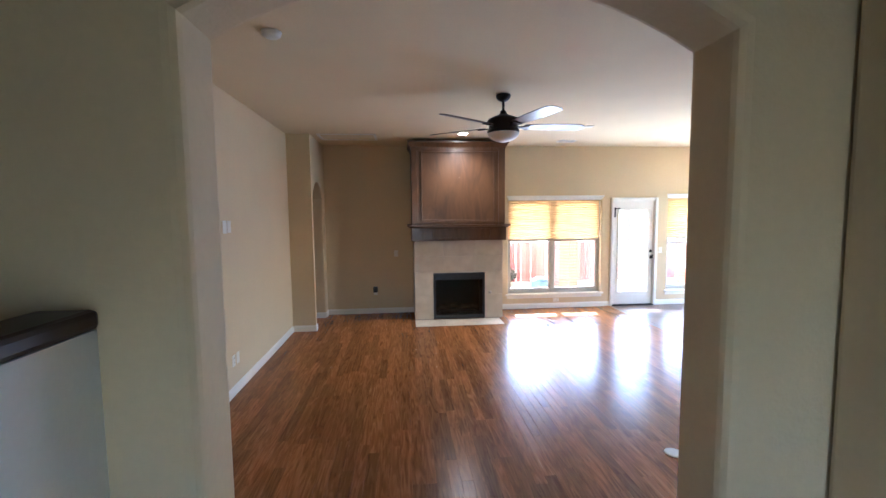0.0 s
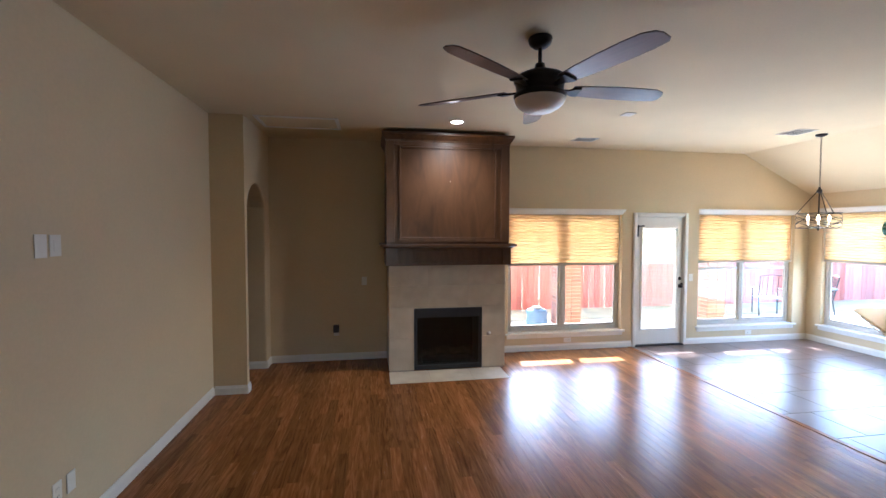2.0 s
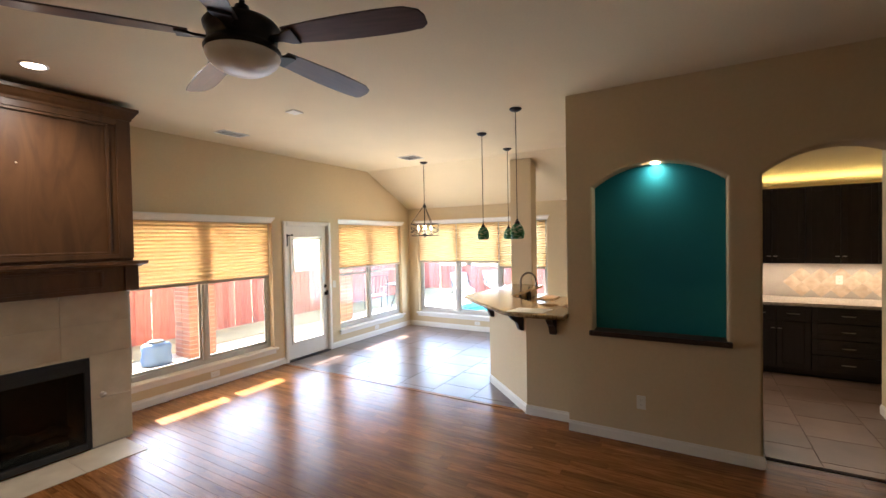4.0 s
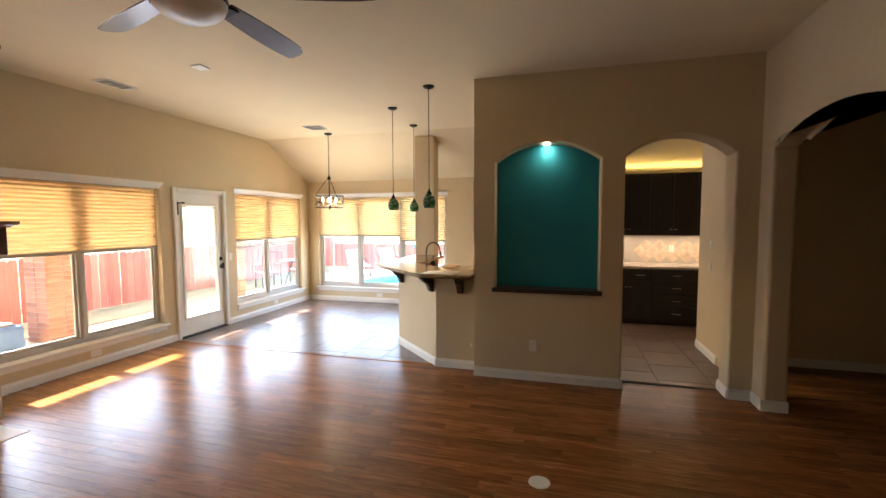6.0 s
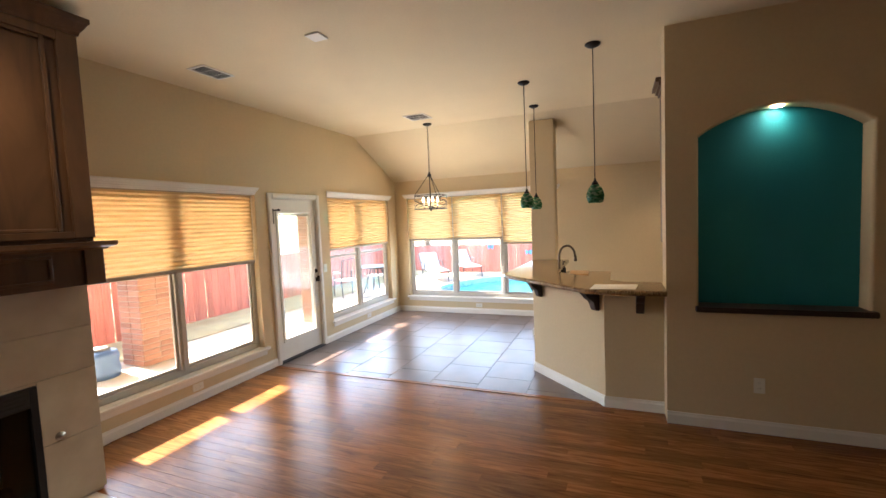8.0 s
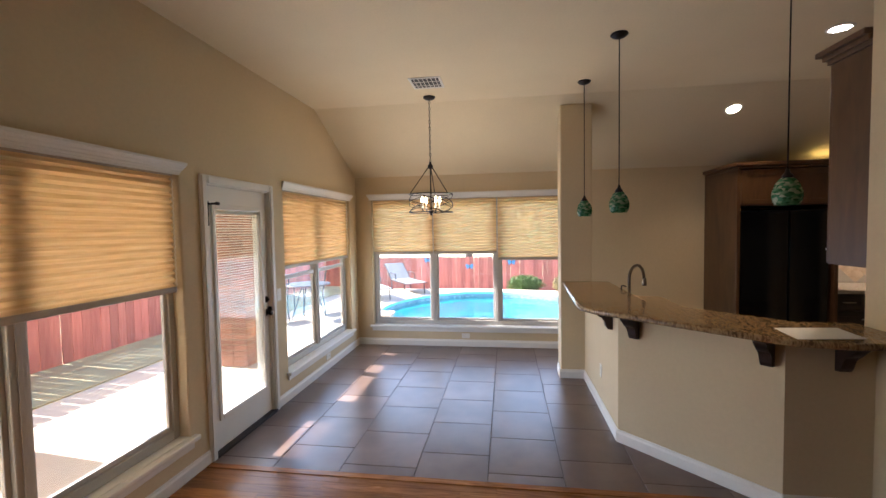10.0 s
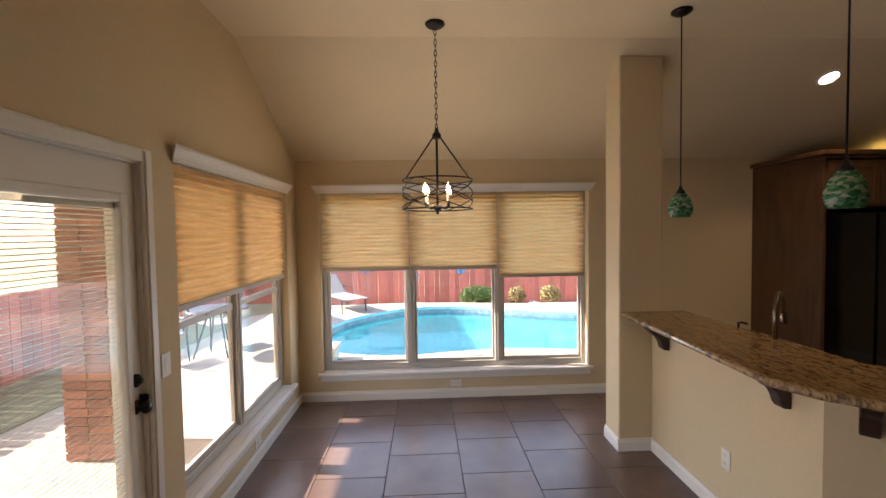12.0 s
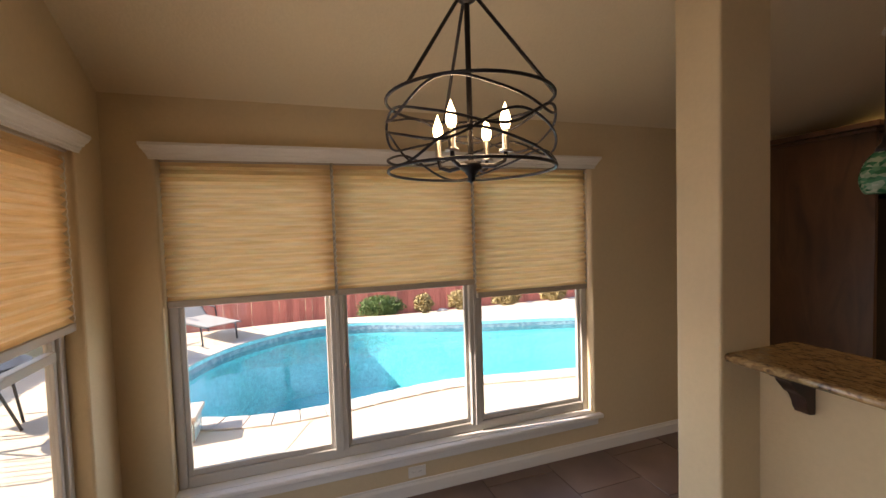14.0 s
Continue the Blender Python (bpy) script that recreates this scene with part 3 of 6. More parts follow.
window("window_1", (W1[0], YN, 0), 0, W1[1] - W1[0], 0.28, 2.06, [0.875], [(0.012, W1[1] - W1[0] - 0.035, 1.285)], 0.015, "wide window with tan frame and half-lowered shade")
window("window_2", (W2[0], YN, 0), 0, W2[1] - W2[0], 0.28, 2.08, [0.85], [(0.012, W2[1] - W2[0] - 0.03, 1.30)], 0.045, "wide sash window with tan frame and half-lowered shade", sash=1.20)
wl = W3[1] - W3[0]
window("window_3", (XE, W3[1], 0), -90, wl, 0.29, 2.10, [0.89, 1.80], [(0.012, 0.882, 1.318), (0.897, 1.785, 1.318), (1.805, wl - 0.035, 1.225)], 0.045, "triple window with tan frame overlooking the pool")


# ---------- glazed door ----------
def glazed_door():
    d = thing("door_1", "white full-glass patio door with blinds between the panes", "door", "", "structure", (DOOR[0], YN, 0))
    w = DOOR[1] - DOOR[0]
    b = bmesh.new()
    for x0, x1, z0, z1 in ((-0.055, 0.012, 0.0, 2.09), (w - 0.012, w + 0.055, 0.0, 2.09), (0.012, w - 0.012, 2.03, 2.09)):
        box(x0, x1, -0.018, 0.0, z0, z1, 0.005, b)
        box(x0 + 0.012, x1 - 0.012, -0.026, -0.018, z0, z1 - 0.012, 0.003, b)
    part("casing", b, M_WHITE, d, "white moulded door casing")
    b = bmesh.new()
    for x0, x1, z0, z1 in ((0.001, 0.018, 0.0, 2.03), (w - 0.018, w - 0.001, 0.0, 2.03), (0.018, w - 0.018, 2.02, 2.043)):
        box(x0, x1, 0.0, 0.155, z0, z1, 0.0, b)
    part("jamb", b, M_WHITE, d)
    part("sill_plate", box(0.001, w - 0.001, -0.03, 0.155, -0.004, 0.018, 0.004), M_DARKMETAL, d, "dark metal threshold")
    x0, x1, z0, z1 = 0.02, w - 0.02, 0.022, 2.018
    gx0, gx1, gz0, gz1 = 0.115, w - 0.105, 0.26, 1.86
    b = bmesh.new()
    for a, c, e, f in ((x0, gx0, z0, z1), (gx1, x1, z0, z1), (gx0, gx1, z0, gz0), (gx0, gx1, gz1, z1)):
        box(a, c, 0.022, 0.066, e, f, 0.0, b)
    leaf = part("leaf", b, M_WHITE, d)
    b = bmesh.new()
    for a, c, e, f in ((gx0 - 0.022, gx0 + 0.016, gz0 - 0.022, gz1 + 0.022), (gx1 - 0.016, gx1 + 0.022, gz0 - 0.022, gz1 + 0.022), (gx0 + 0.016, gx1 - 0.016, gz0 - 0.022, gz0 + 0.016), (gx0 + 0.016, gx1 - 0.016, gz1 - 0.016, gz1 + 0.022)):
        box(a, c, 0.010, 0.078, e, f, 0.006, b)
    part("glass_bead", b, M_WHITE, d)
    for y in (0.030, 0.056):
        p = part("pane", box(gx0, gx1, y, y + 0.003, gz0, gz1), M_GLASS, d, "clear glass")
        p.visible_shadow = False
    b = box(gx0 + 0.018, gx1 - 0.018, 0.036, 0.052, gz1 - 0.045, gz1 - 0.02, 0.002)
    part("blind_head", b, M_PLATE, d)
    for i in range(72):
        z = gz1 - 0.055 - i * 0.0205
        part("slat", slat_mesh(gx0 + 0.02, gx1 - 0.02, 0.044, z), M_PLATE, d)
    # hardware
    kx = w - 0.062
    knob = part("door_handle", lathe([(0.0, -0.062), (0.02, -0.06), (0.027, -0.05), (0.027, -0.04), (0.018, -0.03), (0.011, -0.024), (0.011, -0.012), (0.03, -0.008), (0.032, 0.0), (0, 0)], 20), M_DARKMETAL, d, "dark bronze door knob", True)
    knob.matrix_basis = pose(kx, 0.022, 0.935, -90, 0, 0)
    part("lever_plate", box(kx + 0.022, kx + 0.034, -0.02, 0.022, 0.915, 0.985, 0.004), M_DARKMETAL, d)
    db = part("deadbolt", lathe([(0.0, -0.03), (0.012, -0.03), (0.012, -0.014), (0.028, -0.012), (0.031, 0.0), (0, 0)], 20), M_DARKMETAL, d, "dark bronze deadbolt", True)
    db.matrix_basis = pose(kx, 0.022, 1.055, -90, 0, 0)
    for z in (0.22, 1.02, 1.80):
        part("hinge", lathe([(0, -0.05), (0.009, -0.05), (0.009, 0.05), (0, 0.05)], 10, (0.017, 0.012, z)), M_DARKMETAL, d, "dark hinge")
    b = box(0.028, 0.05, 0.0, 0.022, 1.72, 1.90, 0.003)
    tube([(0.035, -0.01, 1.88), (0.09, -0.028, 1.885)], 0.008, 8, b)
    tube([(0.09, -0.028, 1.885), (0.115, -0.03, 1.885)], 0.013, 8, b)
    part("door_stop", b, M_DARKMETAL, d, "dark bronze hinge latch")


def slat_mesh(x0, x1, y, z):
    b = bmesh.new()
    v = [b.verts.new(p) for p in ((x0, y - 0.006, z + 0.0025), (x1, y - 0.006, z + 0.0025), (x1, y + 0.006, z - 0.0025), (x0, y + 0.006, z - 0.0025))]
    u = [b.verts.new((q.co.x, q.co.y, q.co.z + 0.0006)) for q in v]
    b.faces.new(v[::-1])
    b.faces.new(u)
    for i in range(4):
        b.faces.new((v[i], v[(i + 1) % 4], u[(i + 1) % 4], u[i]))
    return b


glazed_door()


# ---------- fireplace ----------
def fireplace():
    YF, Y1 = 6.36, YN
    fp = thing("fireplace", "tall gas fireplace with beige stone surround and dark wood chimney breast", "fireplace", at=(0, 0, 0))
    X0, X1, FX0, FX1, FZ1 = 0.0, 1.52, 0.32, 1.21, 0.81
    b = bmesh.new()
    for x0, x1, z0, z1 in ((X0 + 0.012, FX0, 0, 1.36), (FX1, X1 - 0.012, 0, 1.36), (FX0, FX1, FZ1, 1.36)):
        box(x0, x1, YF + 0.012, Y1 - 0.002, z0, z1, 0.0, b)
    box(FX0, FX1, YF + 0.45, Y1 - 0.002, 0, FZ1, 0.0, b)
    sur = part("surround", b, M_MORTAR, fp, "backing of the stone surround")
    g = 0.0015
    for x0, x1, z0, z1 in ((X0, 0.50, 0.83, 1.10), (0.50, 1.02, 0.83, 1.10), (1.02, X1, 0.83, 1.10), (X0, 0.50, 1.10, 1.37), (0.50, 1.02, 1.10, 1.37), (1.02, X1, 1.10, 1.37),
                           (X0, FX0, 0.43, 0.83), (X0, FX0, 0.02, 0.43), (FX1, X1, 0.43, 0.83), (FX1, X1, 0.02, 0.43), (FX0, FX1, FZ1, 0.83)):
        part("tile", box(x0 + g, x1 - g, YF, YF + 0.012, z0 + g, z1 - g, 0.001, None, 1), M_LIME, sur)
    for x0, x1 in ((X0, X0 + 0.012), (X1 - 0.012, X1)):
        for z0, z1 in ((0.02, 0.43), (0.43, 0.83), (0.83, 1.10), (1.10, 1.37)):
            for y0, y1 in ((YF + 0.0125, 6.69), (6.69, Y1 - 0.003)):
                part("tile", box(x0, x1, y0 + g, y1 - g, z0 + g, z1 - g, 0.001, None, 1), M_LIME, sur)
    hearth = thing("hearth", "flush beige stone hearth in front of the fireplace", "hearth", kind="structure")
    for x0, x1 in ((X0, 0.50), (0.50, 1.02), (1.02, X1 - 0.06)):
        part("tile", box(x0 + g, x1 - g, 5.945, YF + 0.008, -0.011, 0.005, 0.002, None, 1), M_LIME, hearth)
    # firebox
    fb = part("firebox", bmesh_open_box(FX0 + 0.02, FX1 - 0.02, YF + 0.06, YF + 0.44, 0.03, FZ1 - 0.03), M_BLACK, fp, "black steel firebox")
    b = bmesh.new()
    for x0, x1, z0, z1 in ((FX0 + 0.002, FX0 + 0.04, 0.02, FZ1 - 0.002), (FX1 - 0.04, FX1 - 0.002, 0.02, FZ1 - 0.002), (FX0 + 0.04, FX1 - 0.04, 0.02, 0.075), (FX0 + 0.04, FX1 - 0.04, FZ1 - 0.12, FZ1 - 0.002)):
        box(x0, x1, YF - 0.012, YF + 0.05, z0, z1, 0.004, b)
    part("face_frame", b, M_BLACK, fp, "black metal frame")
    b = bmesh.new()
    for i in range(4):
        box(FX0 + 0.05, FX1 - 0.05, YF - 0.018, YF - 0.012, FZ1 - 0.108 + i * 0.024, FZ1 - 0.094 + i * 0.024, 0.002, b)
    part("louver", b, M_BLACK, fp)
    part("fire_glass", box(FX0 + 0.04, FX1 - 0.04, YF + 0.012, YF + 0.016, 0.075, FZ1 - 0.12), M_FIREGLASS, fp, "dark reflective glass")
    rng = random.Random(4)
    for i in range(5):
        x = FX0 + 0.17 + i * 0.125
        lg = [(x - 0.12, YF + 0.16 + 0.05 * (i % 2), 0.15 + 0.03 * i % 0.08), (x, YF + 0.18, 0.20 + 0.02 * (i % 3)), (x + 0.13, YF + 0.15 + 0.06 * (i % 3), 0.16 + 0.05 * (i % 2))]
        part("log", tube(lg, 0.035 + 0.01 * rng.random(), 9), M_CORBEL_ASH, fp, "grey ceramic log")
    part("grate", box(FX0 + 0.12, FX1 - 0.12, YF + 0.12, YF + 0.3, 0.06, 0.11, 0.006), M_BLACK, fp)
    kv = part("gas_key", lathe([(0, -0.012), (0.012, -0.012), (0.014, -0.006), (0.026, -0.004), (0.028, 0), (0, 0)], 18), M_STEEL, fp, "round metal gas valve plate", True)
    kv.matrix_basis = pose(1.30, YF, 0.46, -90, 0, 0)
    # wooden breast
    HX0, HX1, HZ0, HZ1 = -0.03, 1.535, 1.37, 3.0
    box_y = YF - 0.085
    br = part("chimney_breast", box(HX0, HX1, box_y, Y1 - 0.002, 1.62, HZ1 - 0.02, 0.003), M_WOOD, fp, "dark stained wooden panelled chimney breast")
    b = bmesh.new()
    for x0, x1, z0, z1 in ((HX0, 0.07, 1.66, 2.92), (HX1 - 0.11, HX1, 1.66, 2.92), (0.07, HX1 - 0.11, 2.84, 2.92), (0.07, HX1 - 0.11, 1.66, 1.70)):
        part("stile" if z1 - z0 > 0.5 else "cross_rail", box(x0, x1, box_y - 0.022, box_y - 0.0005, z0, z1, 0.003), M_WOOD, br)
    b = bmesh.new()
    for x0, x1 in ((0.125, 0.15), (HX1 - 0.19, HX1 - 0.165)):
        box(x0, x1, box_y - 0.018, box_y - 0.0005, 1.70, 2.84, 0.005, b)
    box(0.15, HX1 - 0.19, box_y - 0.016, box_y - 0.0005, 2.815, 2.84, 0.005, b)
    box(0.15, HX1 - 0.19, box_y - 0.016, box_y - 0.0005, 1.70, 1.722, 0.005, b)
    part("panel_moulding", b, M_WOOD, br)
    part("nail", lathe([(0, -0.01), (0.006, -0.008), (0.006, 0.0), (0, 0)], 10), M_STEEL, br, "small steel hook").matrix_basis = pose(0.77, box_y - 0.001, 2.42, -90, 0, 0)
    part("crown", crown_mesh(HX0, HX1, box_y - 0.022, Y1 - 0.002, 2.895, [(0.0, 0.0), (0.008, 0.0), (0.012, 0.02), (0.026, 0.04), (0.042, 0.07), (0.052, 0.08), (0.052, 0.108), (0.0, 0.108)]), M_WOOD, br, "moulded wooden crown")
    mt = part("mantel", box(HX0 - 0.012, HX1 + 0.012, box_y - 0.05, Y1 - 0.002, HZ0, 1.60, 0.004), M_WOOD, fp, "dark stained wooden mantel")
    b = bmesh.new()
    for x0, x1, z0, z1 in ((0.30, 1.28, 1.405, 1.425), (0.30, 1.28, 1.545, 1.565), (0.30, 0.32, 1.425, 1.545), (1.26, 1.28, 1.425, 1.545)):
        box(x0, x1, box_y - 0.062, box_y - 0.0502, z0, z1, 0.004, b)
    part("mantel_moulding", b, M_WOOD, mt)
    b = bmesh.new()
    for x0, x1 in ((HX0 - 0.012, 0.12), (1.44, HX1 + 0.012)):
        part("mantel_block", box(x0, x1, box_y - 0.066, box_y - 0.0502, HZ0, 1.598, 0.004), M_WOOD, mt)
    part("shelf", crown_mesh(HX0 - 0.012, HX1 + 0.012, box_y - 0.05, Y1 - 0.002, 1.585, [(0.0, 0.0), (0.02, 0.0), (0.03, 0.012), (0.055, 0.02), (0.062, 0.026), (0.062, 0.05), (0.0, 0.05)]), M_WOOD, mt, "moulded mantel shelf")


def crown_mesh(x0, x1, y0, y1, z, prof):
    """A moulding that runs round the front and both sides of a breast, with a closed top."""
    b = bmesh.new()
    rings = []
    for px, py, ex, ey in ((x0, y1, -1, 0), (x0, y0, -1, -1), (x1, y0, 1, -1), (x1, y1, 1, 0)):
        rings.append([b.verts.new((px + ex * u, py + ey * u, z + w)) for u, w in prof])
    k = len(prof)
    for a, c in zip(rings, rings[1:]):
        for i in range(k - 1):
            b.faces.new((a[i], a[i + 1], c[i + 1], c[i]))
    b.faces.new([r[-1] for r in rings])
    b.faces.new([r[0] for r in rings][::-1])
    b.faces.new(rings[0] + [])
    b.faces.new(rings[3][::-1])
    return b


def bmesh_open_box(x0, x1, y0, y1, z0, z1, t=0.006):
    """A box open towards -y, with thin walls."""
    b = box(x0, x1, y1 - t, y1, z0, z1)
    box(x0, x0 + t, y0, y1 - t, z0, z1, 0, b)
    box(x1 - t, x1, y0, y1 - t, z0, z1, 0, b)
    box(x0 + t, x1 - t, y0, y1 - t, z0, z0 + t, 0, b)
    box(x0 + t, x1 - t, y0, y1 - t, z1 - t, z1, 0, b)
    return b


M_CORBEL_ASH = stone("ceramic_log", [(0.3, (0.03, 0.025, 0.02)), (0.7, (0.16, 0.13, 0.10))], scale=14, rough=0.9, bump=0.4)
fireplace()


# ---------- ceiling fan ----------
def ceiling_fan():
    fan = thing("ceiling_fan", "five-blade ceiling fan with dark blades and frosted bowl light", "ceiling fan", at=(0.887, 3.665, ZC))
    part("canopy", lathe([(0, 0), (0.075, 0), (0.078, -0.012), (0.07, -0.04), (0.045, -0.062), (0.022, -0.07), (0, -0.07)], 28), M_DARKMETAL, fan, "dark bronze canopy", True)
    part("downrod", lathe([(0, -0.06), (0.013, -0.06), (0.013, -0.2), (0, -0.2)], 14), M_DARKMETAL, fan, "", True)
    part("motor", lathe([(0, -0.16), (0.03, -0.165), (0.035, -0.19), (0.05, -0.205), (0.10, -0.225), (0.155, -0.25), (0.17, -0.27), (0.165, -0.29), (0.155, -0.305), (0.152, -0.345), (0.16, -0.36), (0.17, -0.375), (0.165, -0.395), (0, -0.395)], 36), M_DARKMETAL, fan, "dark bronze motor housing", True)
    part("light_bowl", lathe([(0.164, -0.385), (0.165, -0.40), (0.155, -0.425), (0.13, -0.45), (0.09, -0.472), (0.04, -0.485), (0, -0.488)], 36), M_FROST, fan, "frosted white glass bowl", True)
    for i in range(5):
        a = radians(-71 + 72 * i)
        tilt = pose(0, 0, -0.335, 0, 0, math.degrees(a)) @ pose(0, 0, 0, -12, 0, 0)
        br = part("blade_arm", prism([(0.14, -0.02), (0.20, -0.018), (0.235, -0.045), (0.275, -0.05), (0.275, 0.05), (0.235, 0.045), (0.20, 0.018), (0.14, 0.02)], "z", -0.006, 0.006, None, 0.003), M_DARKMETAL, fan, "dark bronze blade bracket")
        br.matrix_basis = tilt
        out = [(0.22, -0.055)] + [(0.22 + 0.62 * s, -0.055 - 0.028 * math.sin(s * 2.0)) for s in (0.25, 0.5, 0.75, 0.94)] + [(0.865, -0.055), (0.885, -0.02), (0.885, 0.035), (0.862, 0.06)] + [(0.22 + 0.62 * s, 0.055 + 0.018 * math.sin(s * 2.6)) for s in (0.9, 0.7, 0.5, 0.25)] + [(0.22, 0.055)]
        bl = part("blade", prism(out, "z", 0.0065, 0.0135, None, 0.0025, 1), M_BLADE, fan, "dark walnut fan blade")
        bl.matrix_basis = tilt


ceiling_fan()


# ---------- bar, column and kitchen ----------
def slab_with_hole(outer, hole, z0, z1, walls=True):
    """A flat slab with one hole, both outlines given as (x, y) pairs."""
    b = bmesh.new()
    for z in (z0, z1):
        es = []
        for loop in (outer, hole):
            vs = [b.verts.new((x, y, z)) for x, y in loop]
            es += [b.edges.new((vs[i], vs[(i + 1) % len(vs)])) for i in range(len(vs))]
        bmesh.ops.triangle_fill(b, edges=es, use_beauty=True)
    if walls:
        for loop in (outer, hole):
            k = len(loop)
            for i in range(k):
                (xa, ya), (xb, yb) = loop[i], loop[(i + 1) % k]
                q = [b.verts.new(p) for p in ((xa, ya, z0), (xb, yb, z0), (xb, yb, z1), (xa, ya, z1))]
                b.faces.new(q)
    bmesh.ops.remove_doubles(b, verts=b.verts[:], dist=1e-5)
    return b


structure("wall_bar", prism([(3.70, 2.842), (3.70, 3.30), (4.43, 4.03), (5.824, 4.03), (5.824, 3.90), (4.485, 3.90), (3.83, 3.245), (3.83, 2.842)], "z", -0.005, 1.028), M_WALL, "low tan plaster wall that carries the bar top", "wall")
structure("column", box(5.826, 6.07, 3.95, 4.285, -0.005, slope_z(5.95) + 0.05, 0.012), M_WALL, "square tan plaster column at the end of the bar", "column")
for a in [(3.70, 3.30, 3.70, 2.842, -1), (4.43, 4.03, 3.70, 3.30, -1), (5.812, 4.03, 4.43, 4.03, -1), (5.826, 4.299, 5.826, 4.03, -1), (6.07, 4.285, 5.826, 4.285, -1), (6.07, 3.95, 6.07, 4.285, -1)]:
    base_run(*a)

top = thing("bar_top", "polished brown granite bar top with clipped corner", "countertop")
part("slab", prism([(3.40, 2.846), (3.39, 3.20), (3.43, 3.42), (4.22, 4.25), (4.36, 4.32), (5.822, 4.25), (5.822, 3.79), (4.53, 3.79), (3.87, 3.14), (3.87, 2.846)], "z", 1.032, 1.070), M_GRANITE, top)
part("edge_profile", tube([(3.40, 2.85, 1.051), (3.39, 3.20, 1.051), (3.43, 3.42, 1.051), (4.22, 4.25, 1.051), (4.36, 4.32, 1.051), (5.822, 4.25, 1.051)], 0.0195, 10), M_GRANITE, top, "rounded granite edge", True)

# lower counter with the sink on the kitchen side of the bar
CZ = 0.91
SX0, SX1, SY0, SY1 = 4.56, 5.08, 3.34, 3.70
hole = [(SX0, SY0 + 0.03), (SX0 + 0.03, SY0), (SX1 - 0.03, SY0), (SX1, SY0 + 0.03), (SX1, SY1 - 0.03), (SX1 - 0.03, SY1), (SX0 + 0.03, SY1), (SX0, SY1 - 0.03)]
low = thing("sink_counter", "polished brown granite counter with a sink behind the bar", "countertop")
part("slab", slab_with_hole([(3.832, 2.846), (3.832, 3.242), (4.487, 3.897), (5.822, 3.897), (5.822, 3.26), (4.74, 3.26), (4.41, 2.93), (4.41, 2.846)], hole, CZ - 0.038, CZ), M_GRANITE, low)
unit = thing("sink_cabinet", "black-brown base cabinet under the sink counter", "cabinet")
part("carcass", prism([(3.834, 2.85), (3.834, 3.24), (4.489, 3.895), (5.82, 3.895), (5.82, 3.29), (4.73, 3.29), (4.38, 2.94), (4.38, 2.85)], "z", 0.095, 0.66), M_DKCAB, unit)
part("plinth", prism([(3.836, 2.85), (3.836, 3.24), (4.49, 3.893), (5.82, 3.893), (5.82, 3.35), (4.70, 3.35), (4.32, 2.97), (4.32, 2.85)], "z", -0.005, 0.094), M_DKCAB, unit)
part("rail", box(4.76, 5.82, 3.29, 3.32, 0.661, CZ - 0.039, 0.002), M_DKCAB, unit)
part("side_panel", box(3.834, 4.38, 2.85, 2.88, 0.661, CZ - 0.039, 0.002), M_DKCAB, unit)
sink = thing("kitchen_sink", "steel undermount sink set in the counter behind the bar", "sink")
b = box(SX0 - 0.008, SX1 + 0.008, SY0 - 0.008, SY1 + 0.008, 0.70, 0.706)
for a in ((SX0 - 0.008, SX0 - 0.002, SY0 - 0.008, SY1 + 0.008), (SX1 + 0.002, SX1 + 0.008, SY0 - 0.008, SY1 + 0.008), (SX0 - 0.002, SX1 + 0.002, SY0 - 0.008, SY0 - 0.002), (SX0 - 0.002, SX1 + 0.002, SY1 + 0.002, SY1 + 0.008)):
    box(*a, 0.706, CZ - 0.0385, 0, b)
part("basin", b, M_STEEL, sink)
part("drain", lathe([(0, 0.0005), (0.03, 0.0005), (0.042, 0.003), (0.045, 0.0)], 20, ((SX0 + SX1) / 2, (SY0 + SY1) / 2, 0.7065)), M_BLACK, sink, "dark sink drain", True)
fc = thing("faucet", "aged nickel gooseneck kitchen faucet behind the bar", "faucet", at=(4.95, 3.81, CZ))
part("base", lathe([(0, 0), (0.032, 0), (0.03, 0.012), (0.021, 0.03), (0.018, 0.08), (0, 0.08)], 18), M_NICKEL, fc, "", True)
fx, fy = 0.64, -0.77
sp = [(0, 0, 0.05), (0, 0, 0.29)] + [(0.105 * (1 - math.cos(a)) * fx, 0.105 * (1 - math.cos(a)) * fy, 0.29 + 0.115 * math.sin(a)) for a in [math.pi * i / 14 for i in range(1, 14)]] + [(0.215 * fx, 0.215 * fy, 0.27)]
part("spout", tube(sp, 0.013, 12), M_NICKEL, fc, "", True)
part("spray_head", lathe([(0, 0.0), (0.019, 0.0), (0.021, 0.012), (0.017, 0.05), (0.0135, 0.075), (0, 0.075)], 16, (0.217 * fx, 0.217 * fy, 0.215)), M_NICKEL, fc, "", True)
part("lever", tube([(0.02, 0.012, 0.055), (0.045, 0.03, 0.07), (0.06, 0.04, 0.11)], 0.006, 8), M_NICKEL, fc, "", True)
sd = thing("soap_dispenser", "dark soap bottle with a pump behind the bar", "soap dispenser", at=(5.24, 3.80, CZ))
part("bottle", lathe([(0, 0), (0.03, 0), (0.032, 0.01), (0.032, 0.11), (0.022, 0.13), (0.011, 0.138), (0.011, 0.15), (0, 0.15)], 18), M_DARKMETAL, sd, "", True)
part("pump", tube([(0, 0, 0.148), (0, 0, 0.19), (-0.015, -0.012, 0.196), (-0.04, -0.03, 0.19)], 0.007, 8), M_DARKMETAL, sd, "", True)


